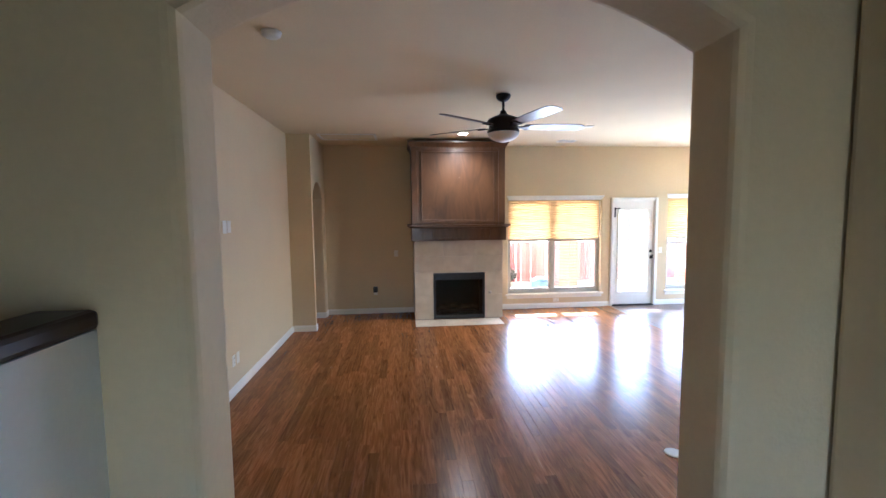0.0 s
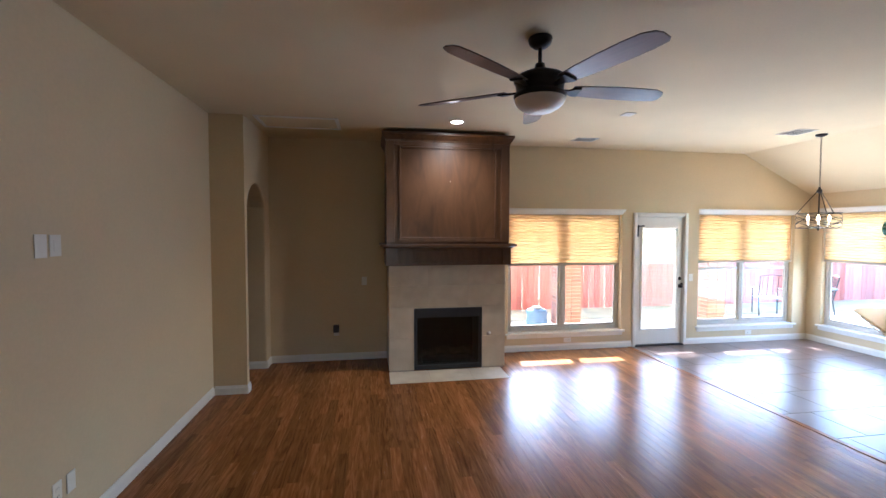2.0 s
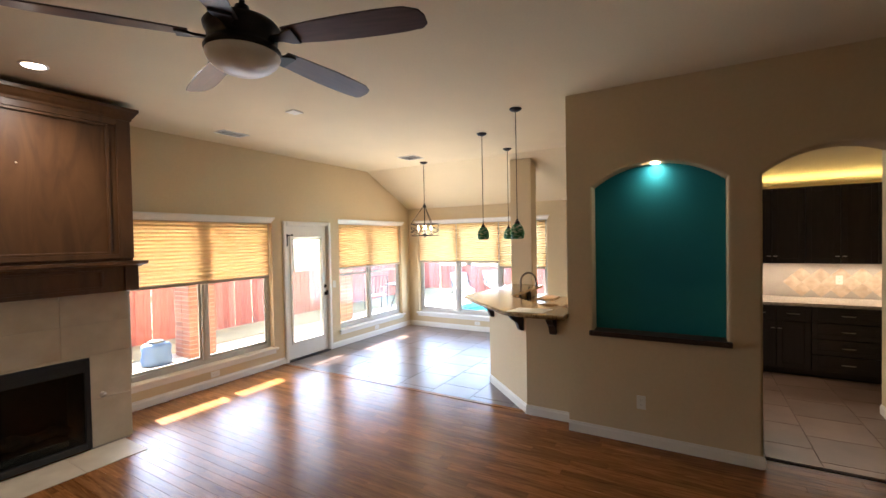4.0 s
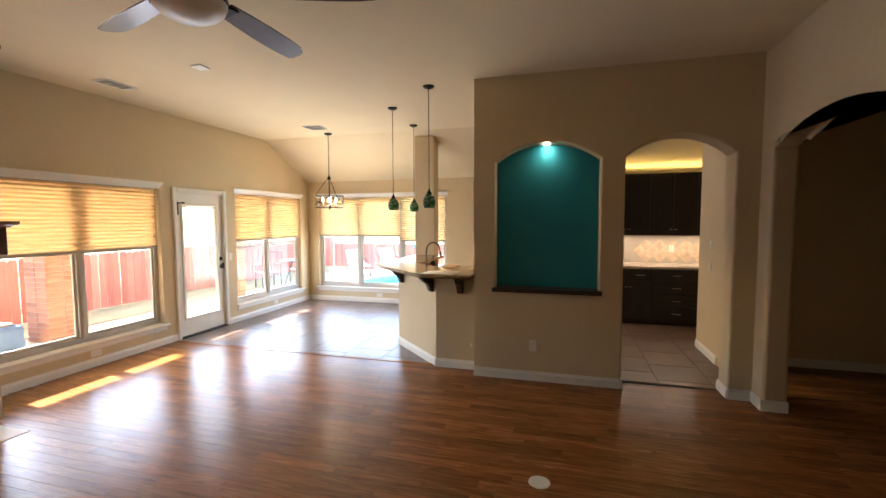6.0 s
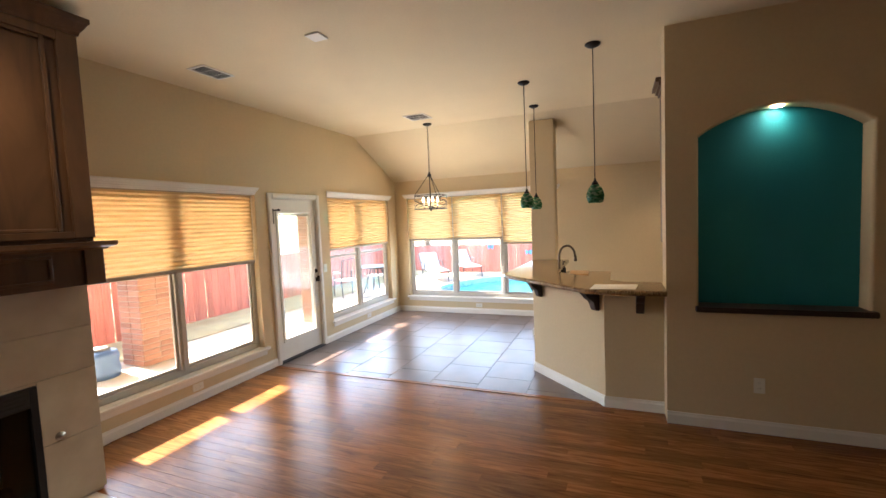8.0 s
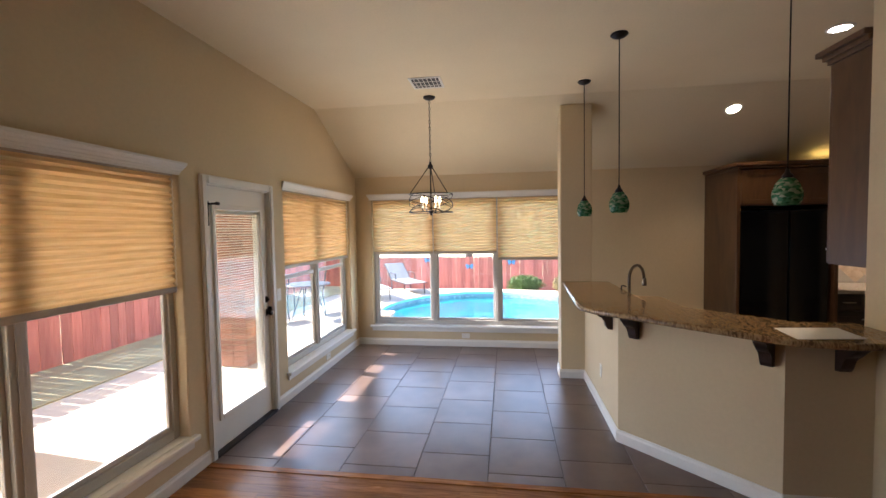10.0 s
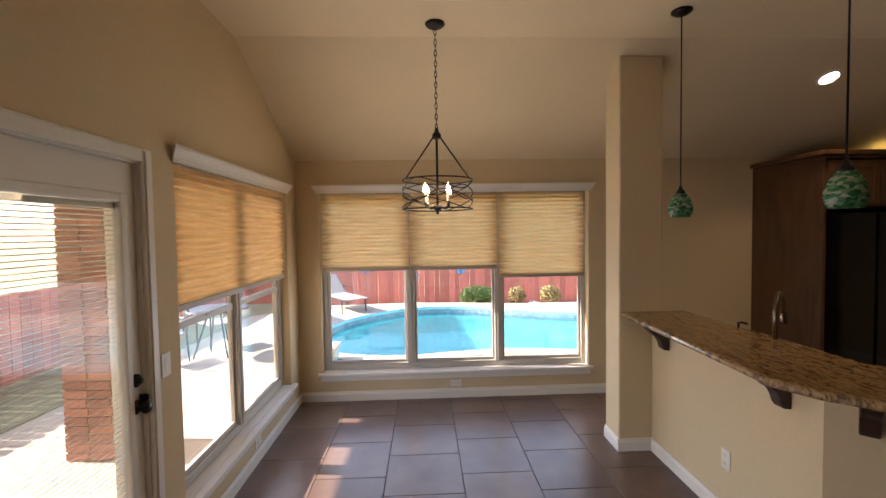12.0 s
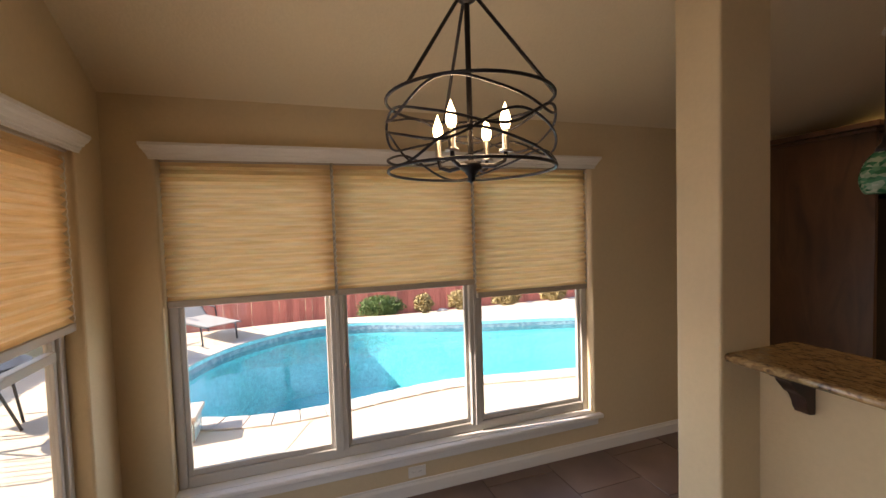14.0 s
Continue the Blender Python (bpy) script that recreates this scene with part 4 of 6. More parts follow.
def corbel(x, y, rz):
    """Carved bracket; its back stands on the wall at y = 0 and it reaches towards +y under the bar top."""
    prof = [(0.0, 0.0), (0.17, 0.0), (0.17, -0.028), (0.155, -0.035), (0.14, -0.05), (0.128, -0.075), (0.105, -0.095), (0.08, -0.10), (0.066, -0.115), (0.06, -0.14), (0.055, -0.17), (0.038, -0.195), (0.0, -0.2)]
    c = thing("corbel", "dark carved wooden bracket under the bar top", "bracket", "bar brackets", at=(x, y, 1.031), rz=rz)
    part("scroll", prism(prof, "x", -0.032, 0.032, None, 0.006), M_CORBEL, c)
    part("cap", box(-0.045, 0.045, 0.0, 0.185, -0.022, -0.0005, 0.005), M_CORBEL, c)


corbel(5.62, 4.031, 0)
corbel(4.62, 4.031, 0)
corbel(4.33, 3.932, 45)
corbel(3.755, 3.357, 45)
corbel(3.699, 3.02, 90)
tagged(part("paper_sheet", prism([(3.69, 3.37), (3.72, 3.03), (3.47, 3.06), (3.44, 3.40)], "z", 1.0705, 1.0715), material("paper", (0.75, 0.73, 0.68), 0.7, bump=0.02)), "loose white sheet of paper on the bar top", "paper")
b = box(5.42, 5.78, 3.52, 3.76, CZ + 0.0005, CZ + 0.018, 0.004)
tagged(part("cutting_board", b, stone("pale_board", [(0.3, (0.42, 0.26, 0.12)), (0.7, (0.55, 0.36, 0.18))], stretch=(8, 1, 1), scale=5, rough=0.5)), "pale wooden board beside the sink", "board")


def cabinet(name, label, x0, x1, y0, y1, z0, z1, face, doors, mat, rows=(1.0,), toe=0.0, handle="v", fronts_glass=()):
    """A cabinet whose front looks along face (-x or +x); doors: number along y; rows: heights as shares from the top."""
    c = thing(name, label, "cabinet", name + "s", at=(0, 0, 0))
    part("carcass", box(x0, x1, y0, y1, z0 + toe, z1, 0.003), mat, c)
    if toe:
        part("plinth", box(x0 + (0.06 if face < 0 else 0), x1 - (0.06 if face > 0 else 0), y0, y1, z0, z0 + toe), mat, c)
    fx = x0 if face < 0 else x1
    w = (y1 - y0) / doors
    for i in range(doors):
        zt = z1
        for k, share in enumerate(rows):
            zb = zt - share * (z1 - z0 - toe)
            a0, a1, c0, c1 = y0 + i * w + 0.004, y0 + (i + 1) * w - 0.004, zb + 0.004, zt - 0.004
            xx = sorted((fx + face * 0.0005, fx + face * 0.02))
            b = box(xx[0], xx[1], a0, a1, c0, c1, 0.003)
            f = min(0.06, (c1 - c0) * 0.3)
            x2 = sorted((fx + face * 0.0205, fx + face * 0.028))
            for q in ((a0, a0 + f, c0, c1), (a1 - f, a1, c0, c1), (a0 + f, a1 - f, c0, c0 + f), (a0 + f, a1 - f, c1 - f, c1)):
                box(x2[0], x2[1], *q, 0.003, b)
            d = part("door" if share > 0.4 else "drawer", b, mat, c)
            hx = fx + face * 0.045
            if share > 0.4:
                hy = a1 - 0.03 if i % 2 == 0 else a0 + 0.03
                hz = (c0 + 0.09) if z0 > 1 else (c1 - 0.09)
                part("handle", tube([(fx + face * 0.028, hy, hz), (hx, hy, hz), (hx, hy - 0.02, hz), (hx, hy + 0.02, hz)], 0.006, 8), M_STEEL, d, "brushed steel pull")
            else:
                hy, hz = (a0 + a1) / 2, (c0 + c1) / 2
                part("handle", tube([(fx + face * 0.028, hy - 0.06, hz), (hx, hy - 0.055, hz), (hx, hy + 0.055, hz), (fx + face * 0.028, hy + 0.06, hz)], 0.006, 8), M_STEEL, d, "brushed steel pull")
            zt = zb
    return c


KX = 6.34
cabinet("base_cabinet", "black-brown base cabinet with doors under a drawer row", KX, XE - 0.002, 0.62, 1.30, -0.006, 0.87, -1, 2, M_DKCAB, (0.24, 0.76), 0.1)
cabinet("base_cabinet", "black-brown base cabinet with four drawers", KX, XE - 0.002, -0.06, 0.62, -0.006, 0.87, -1, 1, M_DKCAB, (0.24, 0.25, 0.25, 0.26), 0.1)
cabinet("base_cabinet", "black-brown base cabinet with doors", KX, XE - 0.002, -0.84, -0.06, -0.006, 0.87, -1, 2, M_DKCAB, (0.24, 0.76), 0.1)
cabinet("wall_cabinet", "black-brown wall cabinet with paired doors", 6.66, XE - 0.002, 0.62, 1.30, 1.38, 2.36, -1, 2, M_DKCAB)
cabinet("wall_cabinet", "black-brown wall cabinet with paired doors", 6.66, XE - 0.002, -0.06, 0.62, 1.38, 2.36, -1, 2, M_DKCAB)
cabinet("wall_cabinet", "black-brown wall cabinet with paired doors", 6.66, XE - 0.002, -0.84, -0.06, 1.38, 2.36, -1, 2, M_DKCAB)
ct = thing("kitchen_worktop", "pale granite worktop on the dark base cabinets", "countertop")
part("slab", box(KX - 0.03, XE - 0.002, -0.84, 1.30, 0.872, 0.912, 0.006), stone("pale_granite", [(0.35, (0.40, 0.34, 0.26)), (0.65, (0.62, 0.55, 0.45))], scale=45, rough=0.15, bump=0), ct)
bs = structure("backsplash", box(XE - 0.012, XE - 0.002, -0.84, 1.30, 0.914, 1.378), M_MORTAR, "travertine tile backsplash set on the diagonal", "backsplash")
dm = bmesh.new()
q = 0.098
vs = [(-q, 0), (0, -q), (q, 0), (0, q)]
prism(vs, "x", -0.004, 0.0, dm)
dmesh = mesh_of("tile", dm, M_SPLASH)
for i in range(-5, 8):
    for k in range(0, 6):
        y, z = i * 0.1, 1.012 + k * 0.1
        if (i + k) % 2 == 0 and -0.74 < y < 1.20 and 1.0 < z < 1.29:
            t_ = new("tile", dmesh)
            t_.location = (XE - 0.0125, y, z)
            t_.parent = bs
# tall unit round the refrigerator space
fr = thing("refrigerator_surround", "tall dark wooden cabinet round an empty refrigerator space", "cabinet")
part("side_panel", box(6.2, XE - 0.002, 2.30, 2.335, -0.006, 2.27, 0.004), M_WOOD, fr)
part("side_panel", box(6.2, XE - 0.002, 1.32, 1.355, -0.006, 2.27, 0.004), M_WOOD, fr)
part("bridge", box(6.22, XE - 0.002, 1.356, 2.299, 1.86, 2.265, 0.004), M_WOOD, fr)
for y0, y1 in ((1.36, 1.826), (1.832, 2.296)):
    b = box(6.2, 6.219, y0, y1, 1.875, 2.255, 0.003)
    for a in ((y0, y0 + 0.055, 1.875, 2.255), (y1 - 0.055, y1, 1.875, 2.255), (y0 + 0.055, y1 - 0.055, 1.875, 1.93), (y0 + 0.055, y1 - 0.055, 2.20, 2.255)):
        box(6.192, 6.1995, *a, 0.003, b)
    part("door", b, M_WOOD, fr)
b = bmesh.new()
for y0, y1, z0, z1 in ((1.32, 2.335, 2.272, 2.30), (1.29, 2.365, 2.30, 2.34)):
    box(6.2 - (z0 - 2.272) * 1.2, XE - 0.003, y0, y1, z0, z1, 0.006, b)
part("crown", b, M_WOOD, fr)
fg = thing("refrigerator", "dark refrigerator standing in its wooden surround", "refrigerator", at=(6.28, 1.38, -0.006))
part("body", box(0.0, 0.70, 0.0, 0.90, 0.02, 1.82, 0.008), M_BLACK, fg)
part("door", box(-0.035, -0.002, 0.005, 0.40, 0.06, 1.815, 0.012), M_BLACKGLASS, fg, "glossy black freezer door")
part("door", box(-0.035, -0.002, 0.41, 0.895, 0.06, 1.815, 0.012), M_BLACKGLASS, fg, "glossy black refrigerator door")
# cabinets on the kitchen side of the niche wall
cabinet("hanging_cabinet", "brown stained wooden wall cabinet with crown moulding", 3.795, 4.10, 1.52, 2.825, 1.40, 2.66, 1, 3, M_WOOD)
cr = thing("cabinet_crown", "brown wooden crown moulding on the wall cabinet", "moulding")
b = bmesh.new()
for e, z0, z1 in ((0.012, 2.662, 2.69), (0.03, 2.69, 2.72), (0.055, 2.72, 2.755)):
    box(3.795, 4.128 + e, 1.52, 2.825 + e, z0, z1, 0.005, b)
part("moulding", b, M_WOOD, cr)
cabinet("side_base_cabinet", "black-brown base cabinet along the niche wall", 3.795, 4.36, 1.52, 2.83, -0.006, 0.87, 1, 3, M_DKCAB, (0.24, 0.76), 0.1)
ct = thing("side_worktop", "brown granite worktop along the niche wall", "countertop")
part("slab", box(3.795, 4.39, 1.52, 2.84, 0.872, 0.912, 0.006), M_GRANITE, ct)

# niche
na = [(1.623, 0.931), (2.617, 0.931)] + [(u, arch_top(u, 1.62, 2.62, 2.21, 0.175) - 0.002) for u in [2.617 - 0.994 * i / 20 for i in range(21)]]
structure("niche_back", prism(na, "x", XN + 0.135, XN + 0.245), M_TEAL, "teal painted back of the arched niche", "wall")
lg = thing("niche_ledge", "dark stained wooden ledge at the foot of the niche", "ledge", kind="structure")
part("board", box(XN - 0.065, XN + 0.134, 1.625, 2.615, 0.9305, 0.9445, 0.003), M_CORBEL, lg)
part("nosing", box(XN - 0.06, XN - 0.0015, 1.59, 2.645, 0.902, 0.944, 0.008), M_CORBEL, lg)


# ---------- lamps ----------
def downlight(x, y, z, label="round recessed ceiling light, switched on"):
    d = thing("recessed_light", label, "ceiling light", "recessed lights", at=(x, y, z))
    part("trim_ring", lathe([(0.062, -0.001), (0.064, -0.008), (0.082, -0.006), (0.085, 0.0)], 28), M_WHITE, d, "", True)
    part("lens", lathe([(0, -0.003), (0.062, -0.003)], 28), M_CAN, d, "glowing lens")
    return d


downlight(0.765, 5.83, ZC)
spot_lamp("hood_light", (0.765, 5.83, ZC - 0.03), (0.765, 5.92, 1.0), 7, (1.0, 0.86, 0.66), 140, 1.0)
downlight(4.53, 2.50, ZC)
spot_lamp("kitchen_light", (4.53, 2.50, ZC - 0.03), (4.53, 2.5, 0), 11, WARM, 110, 0.7)
sx = 6.03
sl = math.degrees(math.atan((ZC - EAVE) / (XE - RIDGE)))
d = downlight(sx, 2.47, slope_z(sx))
d.matrix_basis = pose(sx, 2.47, slope_z(sx) - 0.001, 0, sl, 0)
spot_lamp("kitchen_light_slope", (sx - 0.01, 2.45, slope_z(sx) - 0.04), (sx - 0.3, 2.45, 0), 7, WARM, 110, 0.7)
nl = downlight(XN + 0.07, 2.12, 2.378, "small round recessed light in the niche, switched on")
nl.scale = (0.5, 0.5, 0.5)
spot_lamp("niche_light", (XN + 0.06, 2.12, 2.36), (XN + 0.10, 2.12, 1.0), 0.18, WARM, 120, 0.8, 0.02)
area_lamp("over_cabinet_light", (6.80, 0.25, 2.40), (6.80, 0.25, 3.0), 0.05, 1.9, 0.5, (1.0, 0.72, 0.22))
area_lamp("under_cabinet_light", (6.75, 0.25, 1.37), (6.75, 0.25, 0.9), 0.05, 1.9, 1.05, (1.0, 0.80, 0.55))


def pendant(x, y, zb=1.765):
    p = thing("pendant_lamp", "pendant lamp with green mosaic glass shade on a thin cord", "pendant lamp", "bar pendants", at=(x, y, ZC))
    part("canopy", lathe([(0, 0), (0.06, 0), (0.062, -0.008), (0.045, -0.022), (0.02, -0.032), (0, -0.034)], 24), M_DARKMETAL, p, "dark bronze canopy", True)
    zt = zb - ZC
    part("cord", lathe([(0, -0.03), (0.004, -0.03), (0.004, zt + 0.19), (0, zt + 0.19)], 8), M_DARKMETAL, p)
    part("socket", lathe([(0, zt + 0.2), (0.008, zt + 0.2), (0.012, zt + 0.18), (0.024, zt + 0.165), (0.03, zt + 0.148), (0, zt + 0.148)], 18), M_DARKMETAL, p, "", True)
    part("shade", lathe([(0.028, zt + 0.15), (0.04, zt + 0.138), (0.057, zt + 0.11), (0.069, zt + 0.072), (0.07, zt + 0.045), (0.063, zt + 0.016), (0.053, zt), (0.049, zt), (0.059, zt + 0.016), (0.066, zt + 0.045), (0.065, zt + 0.072), (0.053, zt + 0.108), (0.03, zt + 0.14)], 28), M_MOSAIC, p, "green and white mosaic glass shade", True)
    return p


mz = bpy.data.materials.new("mosaic_glass")
mz.use_nodes = True
_n, _l = mz.node_tree.nodes, mz.node_tree.links
_v = _n.new("ShaderNodeTexVoronoi")
_v.inputs["Scale"].default_value = 48
_c = _n.new("ShaderNodeTexCoord")
_q = _n.new("ShaderNodeMapping")
_q.inputs["Scale"].default_value = (1, 1, 1.9)
_l.new(_c.outputs["Object"], _q.inputs["Vector"])
_l.new(_q.outputs["Vector"], _v.inputs["Vector"])
_r = _n.new("ShaderNodeValToRGB")
_r.color_ramp.elements[0].color = (0.03, 0.14, 0.05, 1)
_r.color_ramp.elements[1].color = (0.55, 0.62, 0.42, 1)
_r.color_ramp.elements.new(0.5).color = (0.10, 0.34, 0.16, 1)
_s = _n.new("ShaderNodeSeparateColor")
_l.new(_v.outputs["Color"], _s.inputs["Color"])
_l.new(_s.outputs["Red"], _r.inputs["Fac"])
_b = _n["Principled BSDF"]
_b.inputs["Roughness"].default_value = 0.12
_l.new(_r.outputs["Color"], _b.inputs["Base Color"])
_tl, _mx = _n.new("ShaderNodeBsdfTranslucent"), _n.new("ShaderNodeMixShader")
_l.new(_r.outputs["Color"], _tl.inputs["Color"])
_mx.inputs[0].default_value = 0.55
_l.new(_b.outputs[0], _mx.inputs[1])
_l.new(_tl.outputs[0], _mx.inputs[2])
_l.new(_mx.outputs[0], _n["Material Output"].inputs["Surface"])
M_MOSAIC = mz
for x, y in ((5.33, 4.12), (4.335, 4.05), (3.63, 3.35)):
    pendant(x, y)


def chandelier():
    c = thing("chandelier", "dark iron drum chandelier with four lit candle bulbs", "chandelier", at=(5.507, 5.655, 0))
    part("canopy", lathe([(0, ZC), (0.062, ZC), (0.064, ZC - 0.01), (0.05, ZC - 0.024), (0.018, ZC - 0.034), (0, ZC - 0.036)], 24), M_DARKMETAL, c, "dark bronze canopy", True)
    z, i = ZC - 0.036, 0
    while z > 2.36:
        pts = [(0.008 * math.cos(a) if i % 2 else 0, 0 if i % 2 else 0.008 * math.cos(a), z - 0.02 + 0.021 * math.sin(a)) for a in [2 * math.pi * k / 10 for k in range(10)]]
        part("chain_link", tube(pts, 0.0028, 5, None, True), M_DARKMETAL, c)
        z -= 0.034
        i += 1
    part("hub", lathe([(0, 2.375), (0.012, 2.375), (0.014, 2.35), (0.026, 2.34), (0.03, 2.325), (0.026, 2.31), (0.012, 2.30), (0, 2.295)], 16), M_DARKMETAL, c, "", True)
    R, ZT, ZB = 0.23, 2.035, 1.845
    part("stem", tube([(0, 0, 2.30), (0, 0, 1.84)], 0.008, 10), M_DARKMETAL, c)
    part("finial", lathe([(0, 1.875), (0.03, 1.868), (0.032, 1.85), (0.02, 1.842), (0.01, 1.83), (0.012, 1.82), (0, 1.808)], 16), M_DARKMETAL, c, "", True)
    for k in range(3):
        a = radians(118 + 120 * k)
        part("suspension_rod", tube([(0.018 * math.cos(a), 0.018 * math.sin(a), 2.325), (R * math.cos(a), R * math.sin(a), ZT)], 0.005, 8), M_DARKMETAL, c)
    for zz in (ZT, ZB):
        part("ring", tube([(R * math.cos(a), R * math.sin(a), zz) for a in [2 * math.pi * k / 48 for k in range(48)]], 0.0045, 8, None, True), M_DARKMETAL, c)
    for ph, z0 in ((0.0, 2.0), (2.2, 1.955), (4.0, 1.925), (5.6, 1.88)):
        part("scroll_band", tube([(R * math.cos(a), R * math.sin(a), z0 + 0.032 * math.sin(3 * a + ph) + 0.006 * math.sin(6 * a + 2 * ph)) for a in [2 * math.pi * k / 96 for k in range(96)]], 0.0036, 6, None, True), M_DARKMETAL, c, "wavy iron band")
    for k in range(4):
        a = radians(39.5 + 90 * k)
        ca, sa = math.cos(a), math.sin(a)
        arm = part("arm", tube([(0.02 * ca, 0.02 * sa, 1.858), (0.07 * ca, 0.07 * sa, 1.852), (0.10 * ca, 0.10 * sa, 1.862), (0.105 * ca, 0.105 * sa, 1.885)], 0.006, 8), M_DARKMETAL, c)
        x, y = 0.105 * ca, 0.105 * sa
        part("candle", lathe([(0, 1.885), (0.02, 1.885), (0.016, 1.892), (0.0095, 1.894), (0.0095, 1.945), (0, 1.945)], 14, (x, y, 0)), M_STEEL, arm, "slim metal candle sleeve", True)
        part("bulb", lathe([(0, 1.943), (0.009, 1.945), (0.0132, 1.956), (0.0148, 1.968), (0.0122, 1.983), (0.0065, 1.999), (0.002, 2.012), (0.0, 2.016)], 14, (x, y, 0)), M_BULB, arm, "glowing candle bulb", True)
    point_lamp("chandelier_light", (5.507, 5.655, 1.965), 1.1, WARM, 0.1)


chandelier()


# ---------- plates, vents and small fittings ----------
def plate(name, label, category, at, rz, w=0.07, h=0.115, kind="outlet", dark=False):
    """A wall plate whose back lies on the wall at y = 0 and that faces -y before turning."""
    p = thing(name, label, category, name + "s", at=at, rz=rz)
    part("cover", box(-w / 2, w / 2, -0.006, -0.0005, -h / 2, h / 2, 0.002), M_PLATE, p)
    if kind == "outlet":
        s = 1 if h > w else 0
        for k in (-0.022, 0.022):
            x, z = (0, k) if s else (k, 0)
            o = part("socket", box(x - 0.015, x + 0.015, -0.0075, -0.0062, z - 0.013, z + 0.013, 0.001), M_PLATE, p)
            b = box(x - 0.007, x - 0.005, -0.0082, -0.0077, z - 0.004, z + 0.006)
            box(x + 0.005, x + 0.007, -0.0082, -0.0077, z - 0.004, z + 0.006, 0, b)
            part("slot", b, M_BLACK, o)
    elif kind == "switch":
        n = max(1, round(w / 0.06) - (1 if w > 0.1 else 0))
        for k in range(n):
            x = (k - (n - 1) / 2) * 0.046
            part("toggle", box(x - 0.016, x + 0.016, -0.0085, -0.0062, -0.032, 0.032, 0.0015), M_PLATE, p)
    return p


plate("thermostat", "white wall thermostat beside a switch plate", "thermostat", (XL, 3.53, 1.71), 90, 0.085, 0.125, "blank")
plate("light_switch", "white two-gang switch plate on tan wall", "light switch", (XL, 3.635, 1.71), 90, 0.085, 0.118, "switch")
plate("wall_outlet", "white outlet plate low on tan wall", "outlet", (XL, 3.585, 0.35), 90)
plate("wall_outlet", "white cable plate low on tan wall", "outlet", (XL, 3.695, 0.35), 90, kind="blank")
plate("wall_outlet", "white outlet plate with a dark plugged-in adapter", "outlet", (-0.70, YN, 0.40), 0)
ad = thing("power_adapter", "dark plug-in device on the outlet", "plug", at=(-0.70, YN - 0.0085, 0.43))
part("case", box(-0.04, 0.04, -0.045, 0.0, -0.035, 0.07, 0.008), M_BLACK, ad)
plate("light_switch", "white switch plate on the dim nook wall", "light switch", (-0.316, YN, 1.10), 0, kind="switch")
plate("wall_outlet", "white outlet plate set sideways above the baseboard", "outlet", (2.72, YN, 0.148), 0, 0.115, 0.07)
plate("wall_outlet", "white outlet plate set sideways above the baseboard", "outlet", (5.88, YN, 0.148), 0, 0.115, 0.07)
plate("wall_outlet", "white outlet plate set sideways above the baseboard", "outlet", (XE, 5.45, 0.148), -90, 0.115, 0.07)
plate("wall_outlet", "white outlet plate low on the niche wall", "outlet", (XN, 2.235, 0.36), -90)
plate("wall_outlet", "white outlet plate on the low bar wall", "outlet", (5.02, 4.03, 0.36), 180)
plate("light_switch", "white switch plate beside the patio door", "light switch", (4.80, YN, 1.07), 0, kind="switch")
plate("light_switch", "white switch plate on the pantry wall", "light switch", (4.85, 0.28, 1.08), 180, kind="switch")
plate("light_switch", "white switch plate on the pantry wall", "light switch", (4.85, 0.28, 1.32), 180, kind="switch")
plate("wall_outlet", "white outlet plate on the tile backsplash", "outlet", (XE - 0.017, 0.22, 1.15), -90)


def vent(x, y, w, d, n, label):
    v = thing("ceiling_vent", label, "air vent", "ceiling vents", at=(x, y, ZC))
    b = bmesh.new()
    for a in ((-w / 2, w / 2, -d / 2, -d / 2 + 0.022), (-w / 2, w / 2, d / 2 - 0.022, d / 2), (-w / 2, -w / 2 + 0.022, -d / 2 + 0.022, d / 2 - 0.022), (w / 2 - 0.022, w / 2, -d / 2 + 0.022, d / 2 - 0.022)):
        box(*a, -0.009, -0.0005, 0.002, b)
    part("frame", b, M_WHITE, v)
    part("duct", box(-w / 2 + 0.022, w / 2 - 0.022, -d / 2 + 0.022, d / 2 - 0.022, -0.0025, -0.0008), M_BLACK, v, "dark duct behind the slats")
    for i in range(n):
        yy = -d / 2 + 0.03 + (d - 0.06) * (i + 0.5) / n
        s = part("slat", box(-w / 2 + 0.022, w / 2 - 0.022, -0.006, 0.006, -0.001, 0.001), M_WHITE, v)
        s.matrix_basis = pose(0, yy, -0.0065, 35, 0, 0)
    for xx in (-w / 6, w / 6):
        part("bar", box(xx - 0.005, xx + 0.005, -d / 2 + 0.022, d / 2 - 0.022, -0.0125, -0.0105), M_WHITE, v)


vent(2.66, 6.45, 0.32, 0.20, 5, "white slatted air vent in the tan ceiling")
vent(5.07, 5.60, 0.30, 0.30, 6, "white square slatted air vent above the chandelier")
hatch = thing("attic_hatch", "pale attic hatch panel with a flat white frame in the ceiling", "hatch", at=(-1.02, 6.16, ZC))
b = bmesh.new()
for a in ((-0.45, 0.45, -0.26, -0.22), (-0.45, 0.45, 0.22, 0.26), (-0.45, -0.41, -0.22, 0.22), (0.41, 0.45, -0.22, 0.22)):
    box(*a, -0.014, -0.0005, 0.003, b)
part("frame", b, M_WHITE, hatch, "flat white frame")
part("panel", box(-0.408, 0.408, -0.218, 0.218, -0.006, -0.0008, 0.001), M_CEIL, hatch)
sm = thing("ceiling_speaker", "small white square ceiling plate", "ceiling fitting", at=(2.50, 5.20, ZC))
part("cover", box(-0.06, 0.06, -0.06, 0.06, -0.012, -0.0005, 0.004), M_WHITE, sm)
